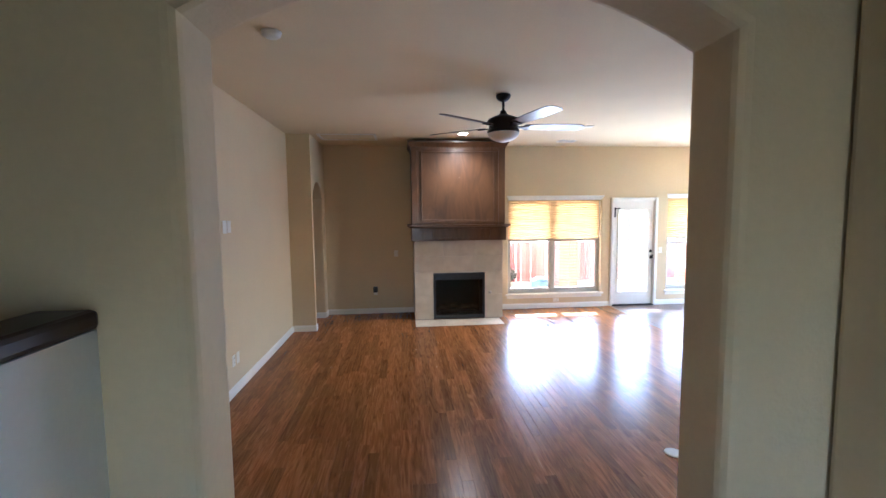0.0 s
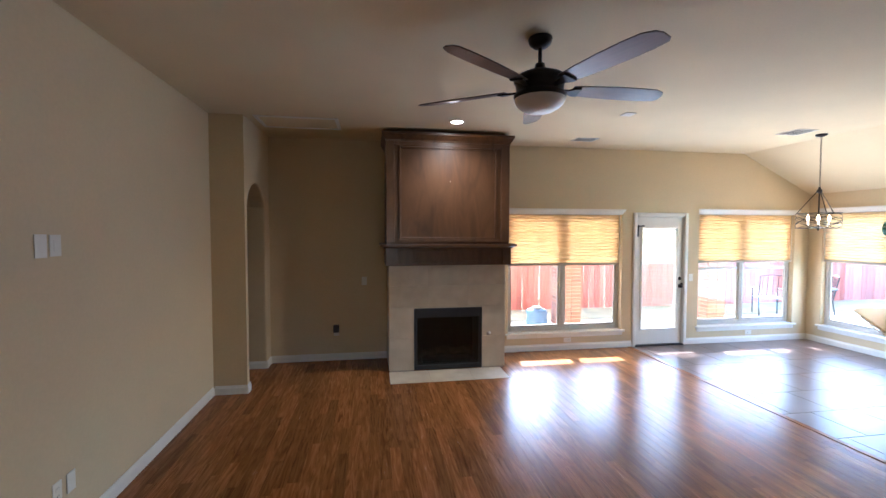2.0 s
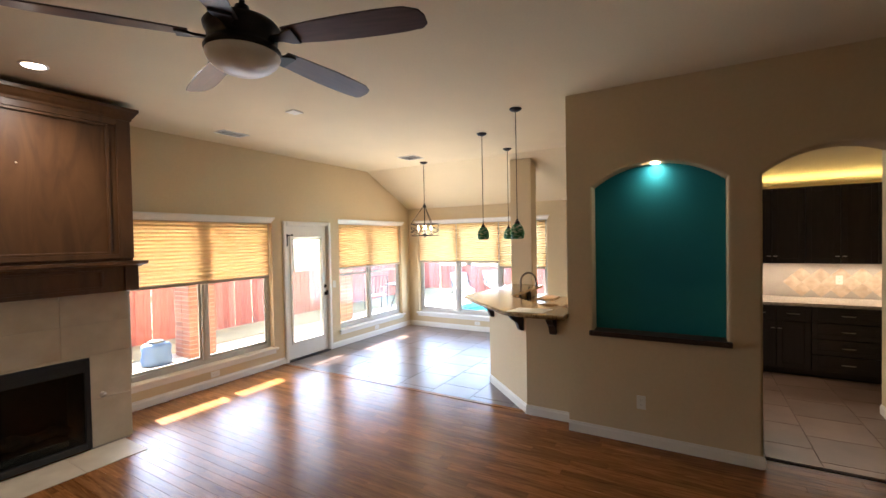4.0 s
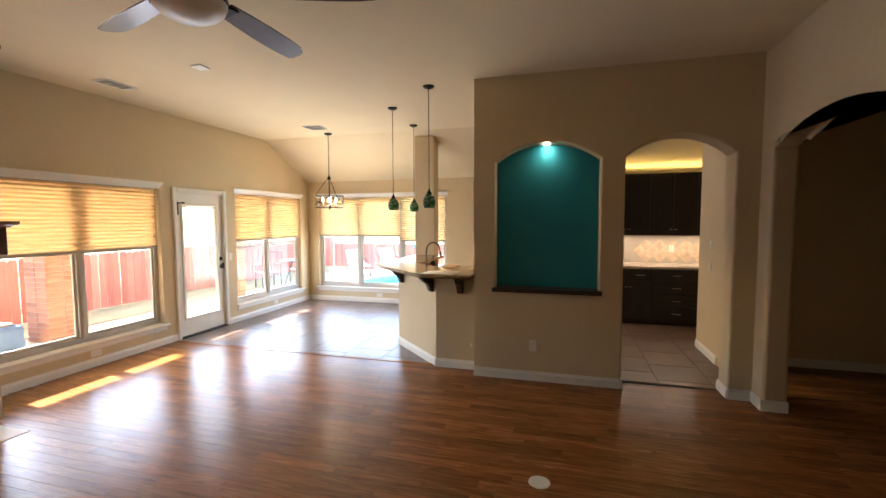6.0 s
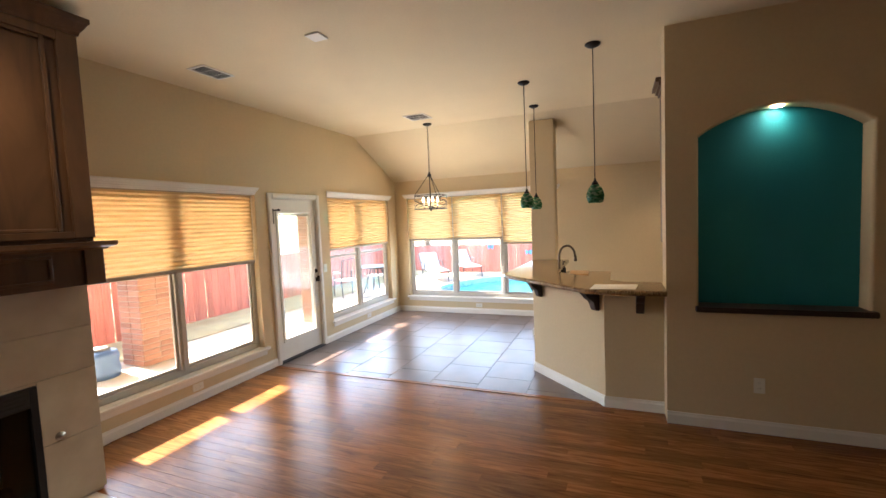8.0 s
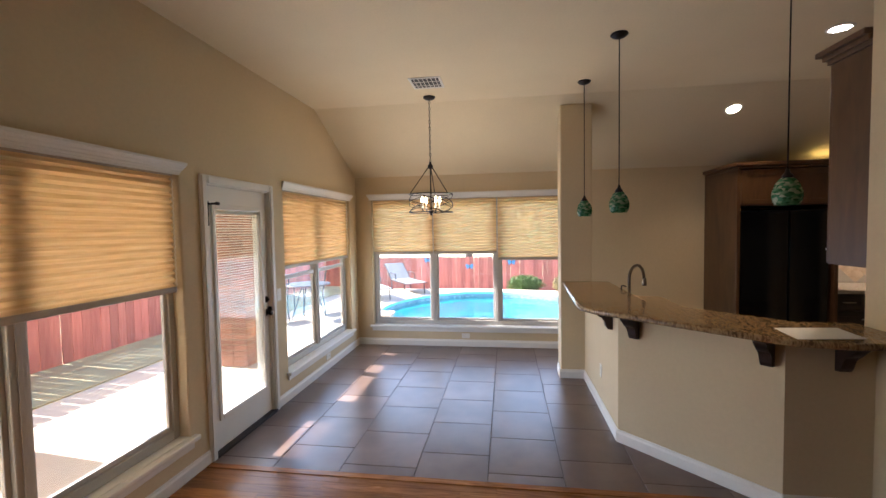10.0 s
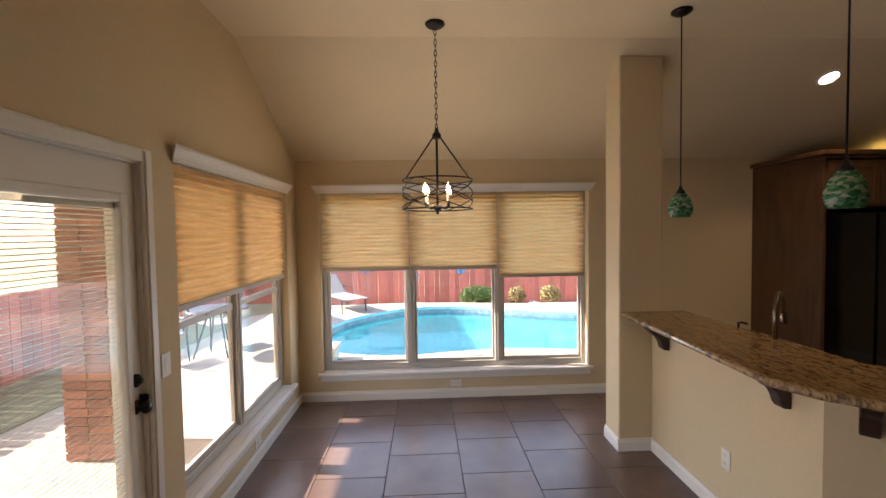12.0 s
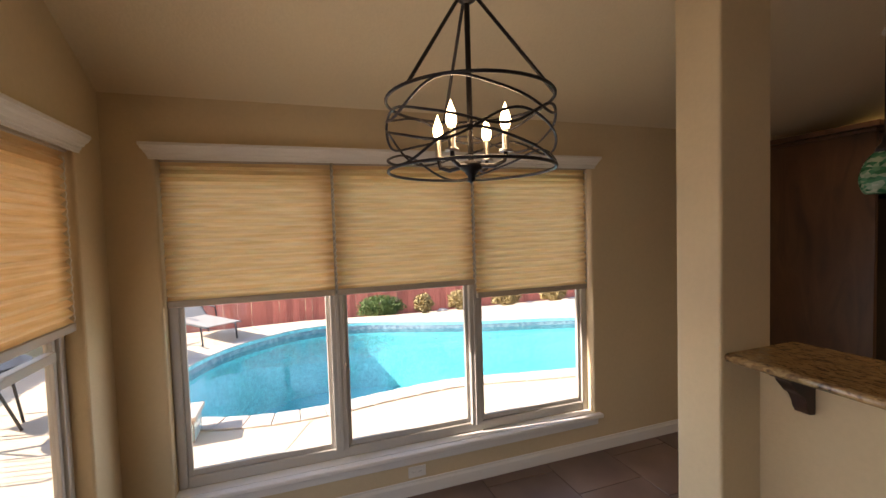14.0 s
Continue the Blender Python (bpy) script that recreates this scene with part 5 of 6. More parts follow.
sm = thing("smoke_detector", "white smoke detector on the ceiling", "smoke detector", at=(-1.04, 2.25, ZC))
part("body", lathe([(0, -0.036), (0.045, -0.036), (0.06, -0.025), (0.066, -0.0005), (0, -0.0005)], 28), M_WHITE, sm, "", True)
fd = thing("floor_outlet", "round pale floor outlet cover set in the planks", "floor outlet", at=(1.823, 2.081, 0.0))
part("cover", lathe([(0, 0.007), (0.06, 0.007), (0.066, 0.004), (0.067, 0.0005), (0, 0.0005)], 32), M_PLATE, fd)

# stair guard in the entrance hall
gw = structure("stair_guard", box(-0.93, -0.825, -2.4, 0.118, -0.012, 1.585, 0.0), M_PANEL, "white panelled stair guard wall with a dark cap", "wall")
part("cap_rail", box(-0.94, -0.815, -2.4, 0.117, 1.587, 1.63, 0.012), M_CORBEL, gw, "dark stained wooden cap rail")


# ---------- outside ----------
def smooth_loop(ctrl, k=6):
    out, n = [], len(ctrl)
    for i in range(n):
        p0, p1, p2, p3 = (Vector(ctrl[(i + j - 1) % n]) for j in range(4))
        for s in range(k):
            t = s / k
            out.append(tuple(0.5 * ((2 * p1) + (p2 - p0) * t + (2 * p0 - 5 * p1 + 4 * p2 - p3) * t * t + (3 * p1 - p0 - 3 * p2 + p3) * t ** 3)))
    return out


POOL = smooth_loop([(9.42, 7.28), (9.12, 6.62), (9.08, 5.9), (9.2, 5.2), (9.27, 4.3), (9.05, 3.1), (8.9, 1.9), (9.2, 0.3), (10.2, -0.6), (11.2, 0.0), (11.75, 1.3), (12.1, 2.5), (12.5, 3.5), (13.1, 4.8), (13.15, 5.9), (12.7, 6.7), (11.95, 7.35), (11.0, 7.68), (10.1, 7.65)])


def grow(loop, d):
    out, n = [], len(loop)
    for i in range(n):
        a, c = Vector(loop[i - 1]), Vector(loop[(i + 1) % n])
        t = (c - a).normalized()
        out.append((loop[i][0] + t.y * d, loop[i][1] - t.x * d))
    area = lambda L: abs(sum(L[i - 1][0] * L[i][1] - L[i][0] * L[i - 1][1] for i in range(n)))
    if (area(out) > area(loop)) != (d > 0):
        return [(2 * p[0] - q[0], 2 * p[1] - q[1]) for p, q in zip(loop, out)]
    return out


RIM = grow(POOL, 0.28)
structure("ground", slab_with_hole([(-150, -150), (150, -150), (150, 150), (-150, 150)], RIM, -0.56, -0.53, False), M_LAWN, "dry pale lawn reaching to the fence and beyond", "lawn")
deck_outer = [(-4.0, 7.182), (7.152, 7.182), (7.152, -6), (13.5, -6), (13.48, 1.0), (13.5, 3.4), (13.8, 4.8), (13.95, 6.0), (13.8, 8.4), (12.6, 9.75), (-4.0, 9.95)]
structure("lawn", prism([(-9.0, 9.952), (12.6, 9.753), (13.6, 8.85), (14.2, 9.6), (14.4, 13.5), (-9.0, 13.5)], "z", -0.54, GROUND + 0.01), M_LAWN, "dry pale lawn between the patio and the back fence", "lawn")
structure("pavement", slab_with_hole(deck_outer, RIM, -0.54, GROUND - 0.004), M_CONC, "pale sunlit concrete patio and pool deck", "patio")
for x0, y0, x1, y1 in ((7.16, 6.75, 9.0, 5.95), (7.16, 3.2, 8.75, 3.0), (3.4, 7.2, 3.4, 9.7), (6.6, 7.2, 6.6, 9.7)):
    d_ = Vector((x1 - x0, y1 - y0, 0)).normalized()
    n_ = Vector((-d_.y, d_.x, 0)) * 0.006
    b = bmesh.new()
    b.faces.new([b.verts.new(Vector(p) + Vector((0, 0, GROUND - 0.0005))) for p in (Vector((x0, y0, 0)) + n_, Vector((x1, y1, 0)) + n_, Vector((x1, y1, 0)) - n_, Vector((x0, y0, 0)) - n_)])
    structure("control_joint", b, M_SOIL, "saw-cut joint in the concrete", "pavement joint")
structure("planting_bed", prism([(13.46, GROUND - 0.08), (15.2, -0.45), (15.2, -0.55), (13.46, -0.55)], "y", -6, 8.3), M_SOIL, "bare mulch bed along the fence", "planting bed")
pool = thing("swimming_pool", "free-form swimming pool with turquoise water and stone coping", "swimming pool", kind="structure")
n = len(POOL)
b = bmesh.new()
for i in range(n):
    j = (i + 1) % n
    b.faces.new([b.verts.new(p) for p in ((*POOL[i], GROUND), (*POOL[j], GROUND), (*POOL[j], -1.5), (*POOL[i], -1.5))])
b.faces.new([b.verts.new((*p, -1.5)) for p in POOL])
part("shell", b, M_PLASTER_SPARKLE, pool, "pale blue plaster shell mottled with painted water sparkle")
b = bmesh.new()
b.faces.new([b.verts.new((*p, GROUND - 0.13)) for p in grow(POOL, -0.001)])
wt = part("water", b, M_WATER, pool, "clear turquoise water")
wt.visible_shadow = False
k = 0
while k < n:
    i, j = k, (k + 2) % n
    seg = [POOL[i], POOL[(i + 1) % n], POOL[j], RIM[j], RIM[(i + 1) % n], RIM[i]]
    cx, cy = sum(p[0] for p in seg) / 6, sum(p[1] for p in seg) / 6
    part("coping_stone", prism([(cx + (x - cx) * 0.985, cy + (y - cy) * 0.985) for x, y in seg], "z", GROUND - 0.05, GROUND + 0.015, None, 0.008, 1), M_COPING, pool)
    k += 2
M_POOLTILE = material("pool_tile", (0.45, 0.62, 0.62), 0.2, var=0.1, bump=0.0, per_object=0.15)
b = bmesh.new()
inner = grow(POOL, -0.004)
for i in range(n):
    j = (i + 1) % n
    b.faces.new([b.verts.new(p) for p in ((*inner[i], GROUND - 0.052), (*inner[j], GROUND - 0.052), (*inner[j], GROUND - 0.21), (*inner[i], GROUND - 0.21))])
part("waterline_band", b, stone("waterline_tile", [(0.35, (0.16, 0.24, 0.30)), (0.65, (0.36, 0.42, 0.45))], scale=14, rough=0.25, bump=0.0), pool, "blue-grey tiled waterline band")
spa = thing("spa_wall", "low tiled spa wall beside the pool", "pool wall")
part("core", box(8.72, 9.05, 7.05, 7.62, GROUND - 0.004, GROUND + 0.2), M_MORTAR, spa)
tb = mesh_of("tile", box(-0.034, 0.034, -0.004, 0.0, -0.034, 0.034, 0.002, None, 1), M_POOLTILE)
for i in range(8):
    for k in range(2):
        t_ = new("tile", tb)
        t_.matrix_basis = pose(8.7195, 7.09 + i * 0.07, GROUND + 0.05 + k * 0.08, 0, 0, -90)
        t_.parent = spa
        if i < 4:
            t_ = new("tile", tb)
            t_.matrix_basis = pose(8.76 + i * 0.075, 7.0495, GROUND + 0.05 + k * 0.08)
            t_.parent = spa
part("cap", box(8.68, 9.08, 7.02, 7.66, GROUND + 0.2, GROUND + 0.245, 0.012), M_COPING, spa)

# covered patio
structure("patio_roof", box(-4.0, 6.95, 7.182, 9.9, 2.56, 2.70), M_SOFFIT, "painted ceiling of the covered patio", "patio roof")
structure("patio_beam", box(-4.0, 6.95, 9.28, 9.58, 2.2, 2.56), M_SOFFIT, "painted beam over the patio columns", "beam")
structure("patio_fascia", box(-4.0, 6.95, 9.9, 9.93, 2.375, 2.72), M_SOFFIT, "painted fascia board along the patio roof", "fascia")


def brick_column(x, y, z1, k_=1.0):
    c = thing("brick_column", "square red-brown brick column of the covered patio", "column", "brick columns", at=(x, y, GROUND))
    w = 0.218 * k_
    h = z1 - GROUND
    part("core", box(-w, w, -w, w, -0.004, h, 0.0), M_MORTAR, c)
    bl = BRICKS
    rows = int(h / 0.075)
    for r in range(rows):
        z = 0.037 + r * 0.075
        for side in range(4):
            for k in (0, 1):
                off = (-0.113, 0.113)[k] + (0.0 if r % 2 == 0 else 0.012)
                o = new("brick", bl)
                o.parent = c
                o.matrix_basis = pose(0, 0, z, 0, 0, 90 * side) @ pose((off - 0.006) * k_, -w - 0.002, 0) @ Matrix.Diagonal((k_, 1, 1, 1))


BRICKS = mesh_of("brick", box(-0.108, 0.108, -0.012, 0.0, -0.032, 0.032, 0.004, None, 1), M_BRICK)
for x, y, z in ((0.2, 9.43, 2.2), (3.84, 9.43, 2.2), (6.48, 8.55, 2.56)):
    brick_column(x, y, z, 0.86 if y < 9 else 1.0)


def fence(name, x0, y0, x1, y1, label, z=GROUND - 0.07, kinds=(0, 1, 2)):
    f = thing(name, label, "fence")
    length = math.hypot(x1 - x0, y1 - y0)
    ang = math.degrees(math.atan2(y1 - y0, x1 - x0))
    f.matrix_basis = pose(x0, y0, z, 0, 0, ang)
    for q in (0.25, 0.90):
        part("rail", box(0, length, 0.0, 0.04, q, q + 0.09), M_FENCE, f)
    for k in range(int(length / 2.4) + 1):
        part("post", box(k * 2.4, k * 2.4 + 0.09, 0.042, 0.13, -0.02, 1.2), M_FENCE, f)
    rng = random.Random(len(name))
    for i in range(int(length / 0.148)):
        o = new("picket", PICKETS[kinds[i % len(kinds)]])
        o.parent = f
        o.matrix_basis = pose(i * 0.148 + rng.uniform(-0.004, 0.004), -0.002, rng.uniform(-0.012, 0.012), 0, rng.uniform(-0.3, 0.3), 0)


PICKETS = [mesh_of("picket", prism([(0, 0.0), (w, 0.0), (w, 1.18), (w - 0.02, 1.22), (0.02, 1.22), (0, 1.18)], "y", -0.02, 0.0), M_FENCE) for w in (0.134, 0.138, 0.141, 0.1475)]
fence("fence_north", -6.0, 11.1, 15.1, 11.1, "red-stained wooden picket fence behind the lawn")
fence("fence_east", 15.1, 11.1, 15.1, -6.0, "red-stained wooden picket fence beyond the pool", -0.5, (3, 3, 2, 3))


# ---------- plants ----------
def leaf_cloud(b, centre, radii, count, size, rng, squash=1.0):
    for _ in range(count):
        while True:
            p = Vector((rng.uniform(-1, 1), rng.uniform(-1, 1), rng.uniform(-1, 1)))
            if 0.35 < p.length < 1:
                break
        p = p * (0.78 + 0.3 * noise.noise(p * 2.3 + Vector(centre)))
        q = Vector((centre[0] + p.x * radii[0], centre[1] + p.y * radii[1], centre[2] + p.z * radii[2]))
        e = Euler((rng.uniform(-1.2, 1.2), rng.uniform(-1.2, 1.2), rng.uniform(0, 6.3))).to_matrix()
        s = size * rng.uniform(0.6, 1.3)
        vs = [b.verts.new(q + e @ Vector(v)) for v in ((-s, 0, 0), (0, -s * 0.45, s * 0.1), (s, 0, 0), (0, s * 0.45, s * 0.1))]
        b.faces.new(vs)


def leaf_material(name, c0, c1):
    mm = stone(name, [(0.3, c0), (0.7, c1)], scale=3, rough=0.6, bump=0.0, island=0.35)
    return mm


M_GREEN = leaf_material("green_leaf", (0.07, 0.13, 0.025), (0.15, 0.22, 0.06))
M_DRY = leaf_material("dry_leaf", (0.26, 0.18, 0.06), (0.42, 0.33, 0.14))
M_BARK = material("bark", (0.12, 0.09, 0.07), 0.9, var=0.3, scale=9, bump=0.6, bump_scale=30)
M_TREE = leaf_material("tree_leaf", (0.09, 0.09, 0.05), (0.19, 0.18, 0.11))


def shrub(x, y, rx, ry, h, mat, label, seed, z=-0.36):
    rng = random.Random(seed)
    s = thing("shrub", label, "shrub", "shrubs by the fence", at=(x, y, z))
    b = bmesh.new()
    for k in range(7):
        a = k * 0.9
        tube([(0, 0, -0.02), (rx * 0.4 * math.cos(a), ry * 0.4 * math.sin(a), h * 0.45), (rx * 0.7 * math.cos(a + 0.3), ry * 0.7 * math.sin(a + 0.3), h * 0.8)], 0.012, 5, b)
    part("stems", b, M_BARK, s)
    b = bmesh.new()
    leaf_cloud(b, (0, 0, h * 0.55), (rx, ry, h * 0.52), int(9000 * max(rx, ry)), 0.03, rng)
    part("foliage", b, mat, s)


shrub(14.1, 4.30, 0.45, 0.66, 0.60, M_GREEN, "dense green clipped shrub by the fence", 1)
shrub(14.15, 3.26, 0.3, 0.29, 0.56, M_DRY, "yellowish dry shrub by the fence", 2)
shrub(14.1, 2.36, 0.34, 0.35, 0.58, M_DRY, "yellowish dry shrub by the fence", 3)
shrub(14.1, 1.1, 0.42, 0.48, 0.54, M_DRY, "yellow-green shrub by the fence", 4)
shrub(14.1, -0.3, 0.4, 0.45, 0.55, M_DRY, "yellow-green shrub by the fence", 5)
shrub(2.6, 10.6, 0.4, 0.3, 0.5, M_TREE, "dark green shrub at the back fence", 6, GROUND)


def tree(x, y, h, spread, seed, label):
    rng = random.Random(seed)
    t = thing("tree", label, "tree", "trees beyond the fence", at=(x, y, GROUND - 0.08))
    b = bmesh.new()
    prof = [(0.20, 0), (0.16, h * 0.12), (0.13, h * 0.3), (0.09, h * 0.5), (0.03, h * 0.8), (0, h * 0.85)]
    lathe(prof, 10, (0, 0, 0), b)
    tips = []
    for k in range(11):
        a, z = rng.uniform(0, 6.3), h * rng.uniform(0.28, 0.6)
        r = spread * rng.uniform(0.5, 0.95)
        tip = (r * math.cos(a), r * math.sin(a), z + h * rng.uniform(0.12, 0.32))
        tube([(0, 0, z), (tip[0] * 0.5, tip[1] * 0.5, z + (tip[2] - z) * 0.65), tip], 0.035, 6, b)
        tips.append(tip)
    part("trunk", b, M_BARK, t, "bare brown trunk with limbs")
    b = bmesh.new()
    for tip in tips + [(0, 0, h * 0.85)]:
        leaf_cloud(b, tip, (spread * 0.36, spread * 0.36, h * 0.13), 260, 0.09, rng)
    part("crown", b, M_TREE, t, "loose crown of small leaves")


tree(4.0, 22.0, 6.5, 2.4, 11, "loose leafy tree beyond the back fence")
tree(11.3, 20.0, 6.0, 2.2, 12, "loose leafy tree beyond the back fence")
tree(20.0, 6.5, 6.5, 2.5, 13, "loose leafy tree beyond the pool fence")
tree(21.0, 0.5, 6.0, 2.2, 14, "loose leafy tree beyond the pool fence")

tree(-1.5, 22.0, 5.5, 2.2, 15, "loose leafy tree beyond the back fence")
tree(16.5, 22.0, 6.5, 2.6, 16, "loose leafy tree beyond the back fence")
tree(19.5, 12.0, 6.0, 2.4, 17, "loose leafy tree beyond the corner of the fences")

# ---------- outdoor furniture ----------
M_WEB = material("outdoor_sling", (0.30, 0.28, 0.25), 0.8, var=0.1, bump=0.2)
M_BLUE = material("blue_cover", (0.10, 0.17, 0.30), 0.6, var=0.2, scale=8, bump=0.2)


def lounger(x, y, rz):
    l_ = thing("sun_lounger", "dark metal sun lounger with pale sling and raised back", "sun lounger", "loungers by the pool", at=(x, y, GROUND - 0.002), rz=rz)
    for yy in (-0.3, 0.3):
        part("side_rail", tube([(-0.9, yy, 0.32), (0.35, yy, 0.32), (0.95, yy, 0.75)], 0.018, 8), M_BLACK, l_)
        for xx in (-0.75, 0.3):
            part("leg", tube([(xx, yy, 0.0), (xx + 0.04, yy, 0.32)], 0.016, 8), M_BLACK, l_)
        part("armrest", tube([(-0.05, yy, 0.32), (0.0, yy, 0.52), (0.4, yy, 0.54), (0.55, yy, 0.46)], 0.015, 8), M_BLACK, l_)
    part("sling", prism([(-0.9, 0.325), (0.35, 0.325), (0.95, 0.76), (0.94, 0.775), (0.345, 0.34), (-0.9, 0.34)], "y", -0.285, 0.285), M_WEB, l_, "pale woven sling")


lounger(13.35, 7.85, 35)
lounger(12.2, 8.55, 35)
cv = thing("covered_seat", "low round seat under a blue-grey cover on the patio", "patio seat", at=(3.18, 9.40, GROUND - 0.003))
part("cover", lathe([(0, 0.36), (0.12, 0.355), (0.19, 0.33), (0.215, 0.28), (0.20, 0.19), (0.22, 0.08), (0.21, 0.0), (0, 0.0)], 26), M_BLUE, cv, "crumpled blue-grey cover", True)
part("top", lathe([(0, 0.392), (0.08, 0.388), (0.12, 0.372), (0.1, 0.357), (0, 0.358)], 26), M_WEB, cv, "pale top", True)


def patio_chair(x, y, rz):
    c = thing("patio_chair", "dark metal patio chair with curved arms", "chair", "patio chairs", at=(x, y, GROUND - 0.002), rz=rz)
    for xx in (-0.25, 0.25):
        part("leg", tube([(xx, -0.24, 0), (xx, -0.24, 0.62), (xx, 0.2, 0.64)], 0.014, 8), M_BLACK, c)
        part("leg", tube([(xx, 0.26, 0), (xx, 0.2, 0.42), (xx, 0.3, 0.95)], 0.014, 8), M_BLACK, c)
    part("seat", box(-0.25, 0.25, -0.24, 0.22, 0.41, 0.43, 0.008), M_WEB, c)
    for k in range(5):
        xx = -0.2 + k * 0.1
        part("back_slat", tube([(xx, 0.215, 0.45), (xx, 0.295, 0.93)], 0.008, 6), M_BLACK, c)
    part("top_rail", tube([(-0.25, 0.3, 0.95), (0, 0.32, 0.98), (0.25, 0.3, 0.95)], 0.014, 8), M_BLACK, c)


patio_chair(9.0, 9.6, 150)
patio_chair(9.9, 9.2, 230)
pt = thing("patio_table", "round dark metal patio table", "table", at=(9.45, 9.0, GROUND - 0.002))
part("tabletop", lathe([(0, 0.70), (0.45, 0.70), (0.46, 0.715), (0.45, 0.73), (0, 0.73)], 32), M_BLACK, pt)
for k in range(4):
    a = radians(45 + 90 * k)
    part("leg", tube([(0.12 * math.cos(a), 0.12 * math.sin(a), 0.70), (0.36 * math.cos(a), 0.36 * math.sin(a), 0.0)], 0.014, 8), M_BLACK, pt)


# ---------- small things by the fence ----------
M_ORN = material("blue_enamel", (0.10, 0.30, 0.55), 0.35, var=0.2, scale=20, bump=0.0)
M_ROCK = material("pale_rock", (0.55, 0.50, 0.44), 0.9, var=0.2, scale=8, bump=0.5, bump_scale=25)


def fence_ornament(y, z, s):
    o_ = thing("fence_ornament", "blue metal butterfly ornament hung on the fence", "ornament", "fence ornaments", at=(15.05, y, z))
    for k in (-1, 1):
        wing = [(0.0, -0.02), (k * 0.09, -0.09), (k * 0.15, -0.05), (k * 0.12, 0.0), (k * 0.17, 0.06), (k * 0.13, 0.12), (k * 0.05, 0.10), (0.0, 0.03)]
        part("wing", prism([(u * s, v * s) for u, v in wing], "x", -0.012, -0.004), M_ORN, o_)
    part("body", tube([(-0.01, 0, -0.07 * s), (-0.012, 0, 0.07 * s)], 0.012, 8), M_BLACK, o_)


fence_ornament(6.07, 0.40, 0.8)
fence_ornament(7.46, 0.61, 0.8)
fence_ornament(4.70, 0.53, 0.8)


def garden_rock(x, y, s, seed):
    r = random.Random(seed)
    b = bmesh.new()
    bmesh.ops.create_icosphere(b, subdivisions=2, radius=s)
    for v in b.verts:
        v.co *= 1 + 0.35 * noise.noise(v.co * 6 + Vector((seed, 0, 0)))
        v.co.z *= 0.6
    lowest = min(v.co.z for v in b.verts)
    g = thing("garden_rock", "pale rough rock lying in the planting bed", "rock", "garden rocks", at=(x, y, -0.36 - lowest))
    part("stone", b, M_ROCK, g)


for i, (x, y, s) in enumerate(((14.0, 2.84, 0.15), (14.0, 1.85, 0.09), (13.95, 0.45, 0.12), (14.05, -0.9, 0.11), (14.2, 5.5, 0.1))):
    garden_rock(x, y, s, i + 3)


# ---------- floor tiles and planks ----------
TS = 0.5
tmesh = {}


def floor_tile(x0, x1, y0, y1):
    key = (round(x1 - x0, 4), round(y1 - y0, 4))
    if key not in tmesh:
        g = 0.0025
        w, d = key
        tmesh[key] = mesh_of("tile", box(g, w - g, g, d - g, -0.006, 0.0, 0.0015, None, 1), M_TILE)
    o = new("tile", tmesh[key])
    o.location = (x0, y0, 0.0)
    o.parent = tile_floor


ys = [(6.53, YN), (6.04, 6.53), (5.51, 6.04), (5.01, 5.51), (4.51, 5.01), (4.01, 4.51), (3.51, 4.01), (3.01, 3.51), (2.51, 3.01), (2.01, 2.51), (1.51, 2.01), (1.01, 1.51), (0.51, 1.01), (0.01, 0.51), (-0.49, 0.01), (-0.84, -0.49)]
for i, (y0, y1) in enumerate(ys):
    first = 4.10 if i % 2 == 1 else 3.88
    xs = [TX + 0.02] + [first + TS * k for k in range(8) if TX + 0.06 < first + TS * k < XE - 0.05] + [XE]
    for x0, x1 in zip(xs, xs[1:]):
        if y1 < 0.02 and x0 < 5.0:
            continue
        floor_tile(x0, x1, y0, y1)

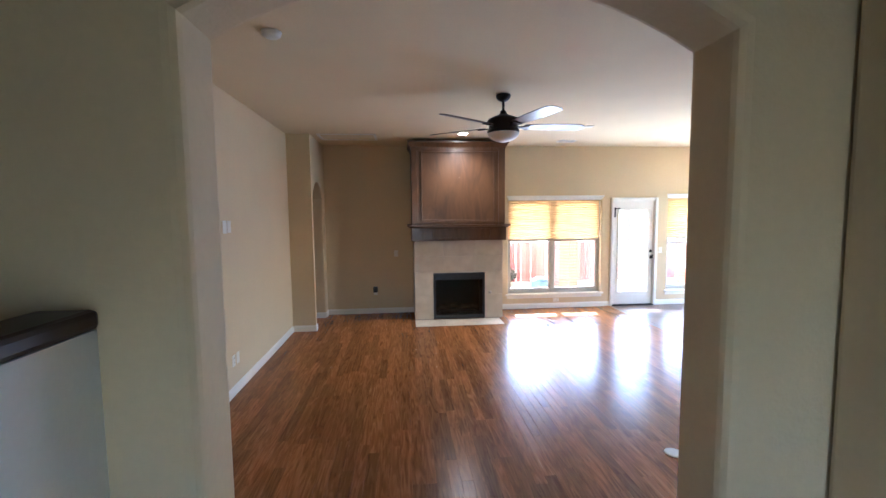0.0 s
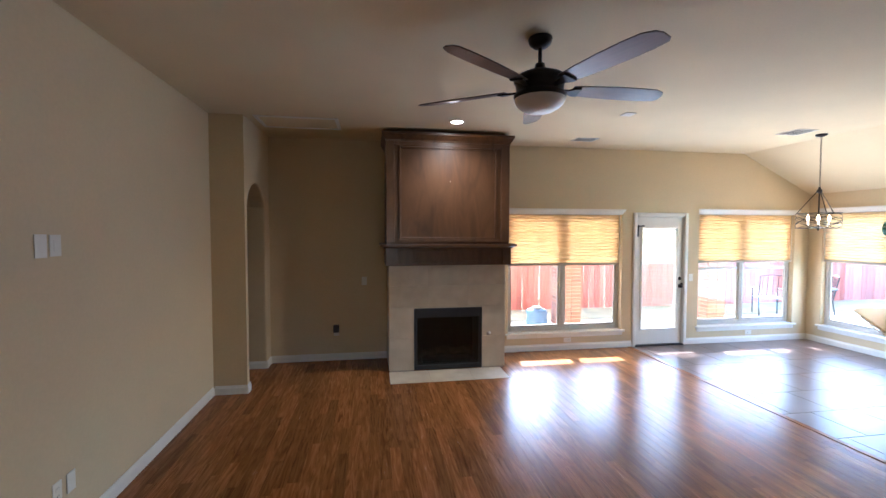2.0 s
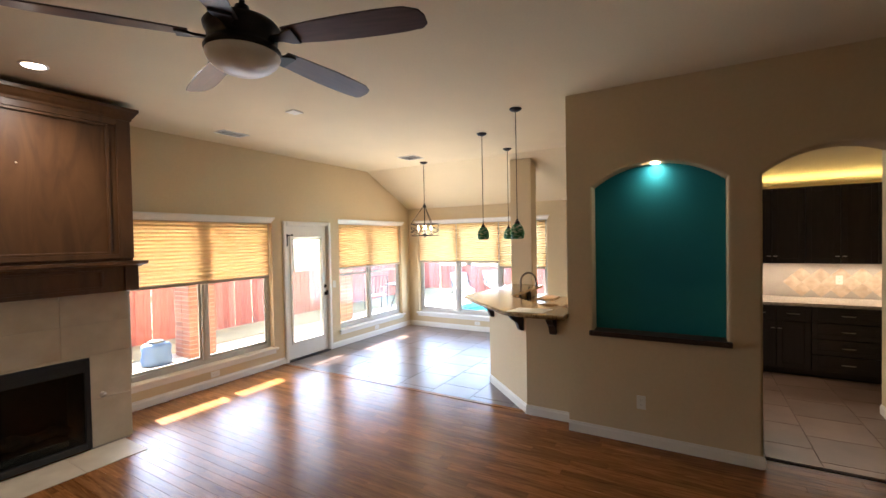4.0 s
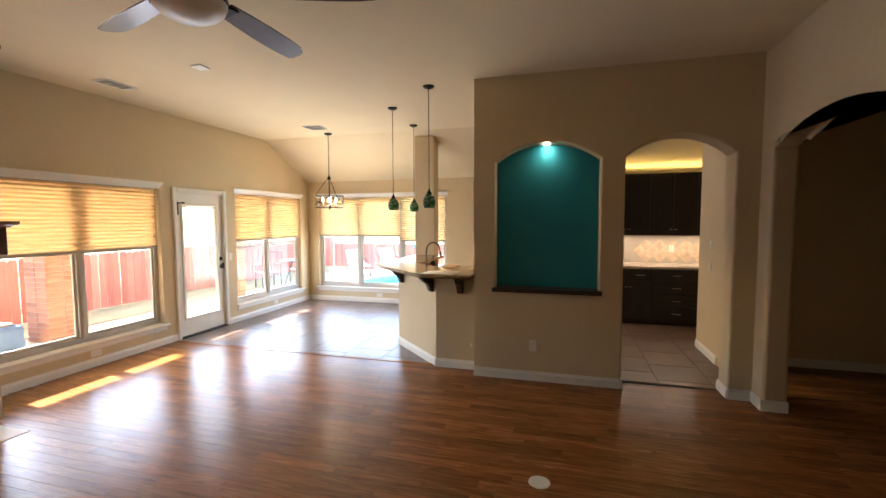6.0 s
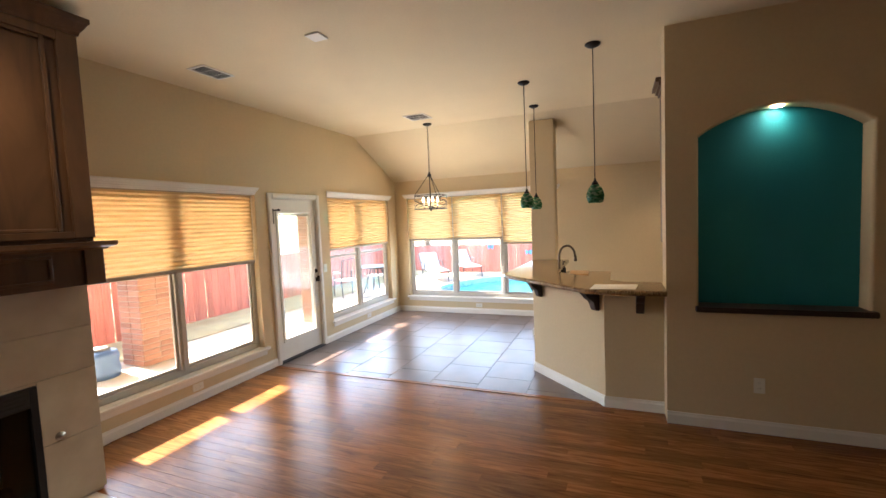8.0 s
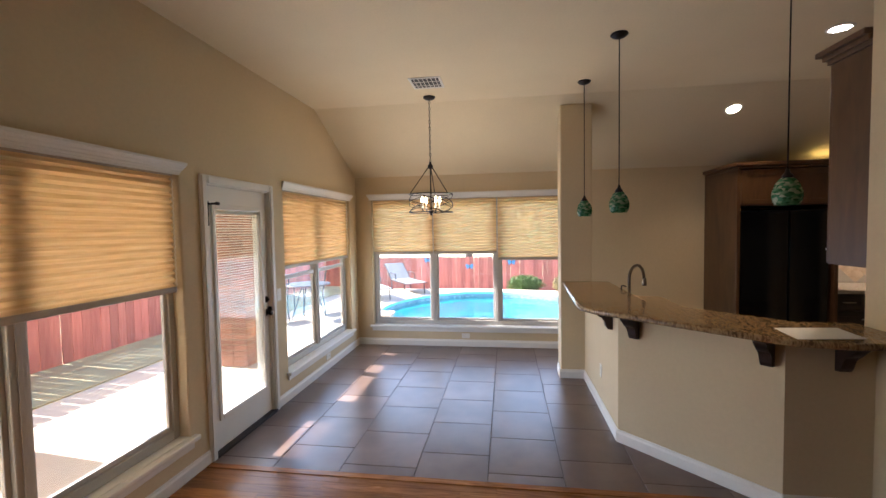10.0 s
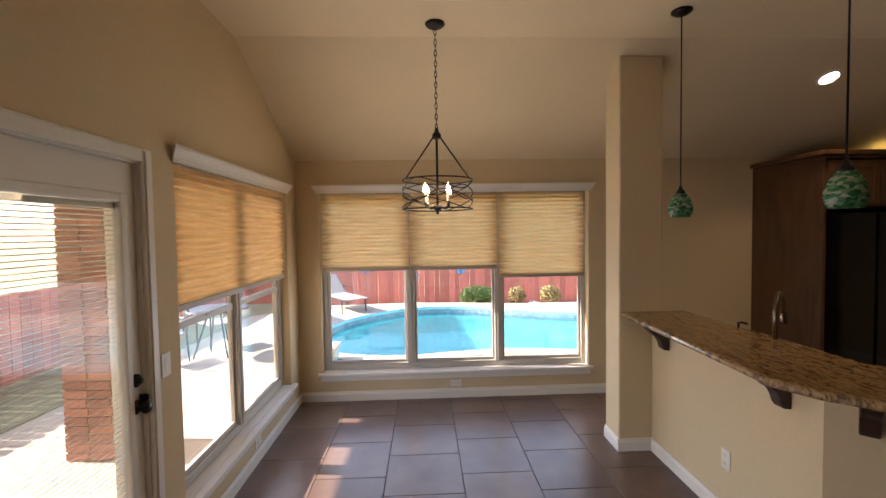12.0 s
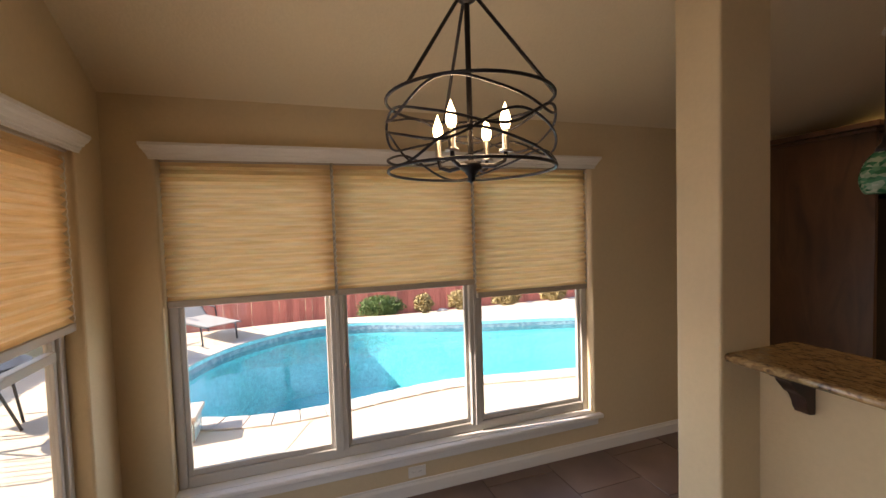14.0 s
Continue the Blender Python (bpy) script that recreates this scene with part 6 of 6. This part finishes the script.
PW = 0.0826
rng = random.Random(21)
plank_floor = bpy.data.objects["floor"]
pmesh = {}
rest = []
near = 0
x = -3.45
xs = []
while x < 4.68:
    xs.append((x, min(x + PW, TX - 0.036) if x < TX - 0.04 else min(x + PW, 4.70)))
    x += PW
for x0, x1 in xs:
    y = -3.2 - rng.uniform(0, 0.8)
    while y < YN - 0.01:
        length = rng.choice((0.45, 0.6, 0.75, 0.9, 1.05, 1.2, 1.5))
        a, c = max(y, -3.2), min(y + length, YN)
        y += length
        if x0 > TX - 0.04:
            c = min(c, 0.12)
        if x0 < -2.6 or x0 < -2.0 and a > 0.2:
            a = max(a, 5.3)
        elif x0 < -2.0:
            c = min(c, 0.31)
        if c - a < 0.05:
            continue
        if near < 300 and 0.6 <= a and c <= 6.0 and -1.9 < x0 < 3.6 and c - a == length:
            key = (round(c - a, 3), round(x1 - x0, 4))
            if key not in pmesh:
                pmesh[key] = mesh_of("plank", box(0.0003, key[1] - 0.0003, 0.0003, key[0] - 0.0003, -0.012, 0.0, 0.0005, None, 1), M_OAK)
            o = new("plank", pmesh[key])
            o.location = (x0, a, rng.uniform(-0.0003, 0.0003))
            o.parent = plank_floor
            near += 1
        else:
            rest.append((x0, x1, a, c))
verts, faces = [], []
for x0, x1, a, c in rest:
    k = len(verts)
    e, g = 0.0008, 0.0003
    verts += [(x0 + g, a + g, -0.012), (x1 - g, a + g, -0.012), (x1 - g, c - g, -0.012), (x0 + g, c - g, -0.012)]
    verts += [(x0 + g, a + g, -0.0005), (x1 - g, a + g, -0.0005), (x1 - g, c - g, -0.0005), (x0 + g, c - g, -0.0005)]
    verts += [(x0 + e, a + e, 0.0), (x1 - e, a + e, 0.0), (x1 - e, c - e, 0.0), (x0 + e, c - e, 0.0)]
    for b0 in (0, 4):
        for i in range(4):
            j = (i + 1) % 4
            faces.append((k + b0 + i, k + b0 + j, k + b0 + 4 + j, k + b0 + 4 + i))
    faces.append((k + 8, k + 9, k + 10, k + 11))
me = bpy.data.meshes.new("planks")
me.from_pydata(verts, [], faces)
me.materials.append(M_OAKFAR)
o = new("planks", me)
o.parent = plank_floor
tagged(o, kind="stuff")
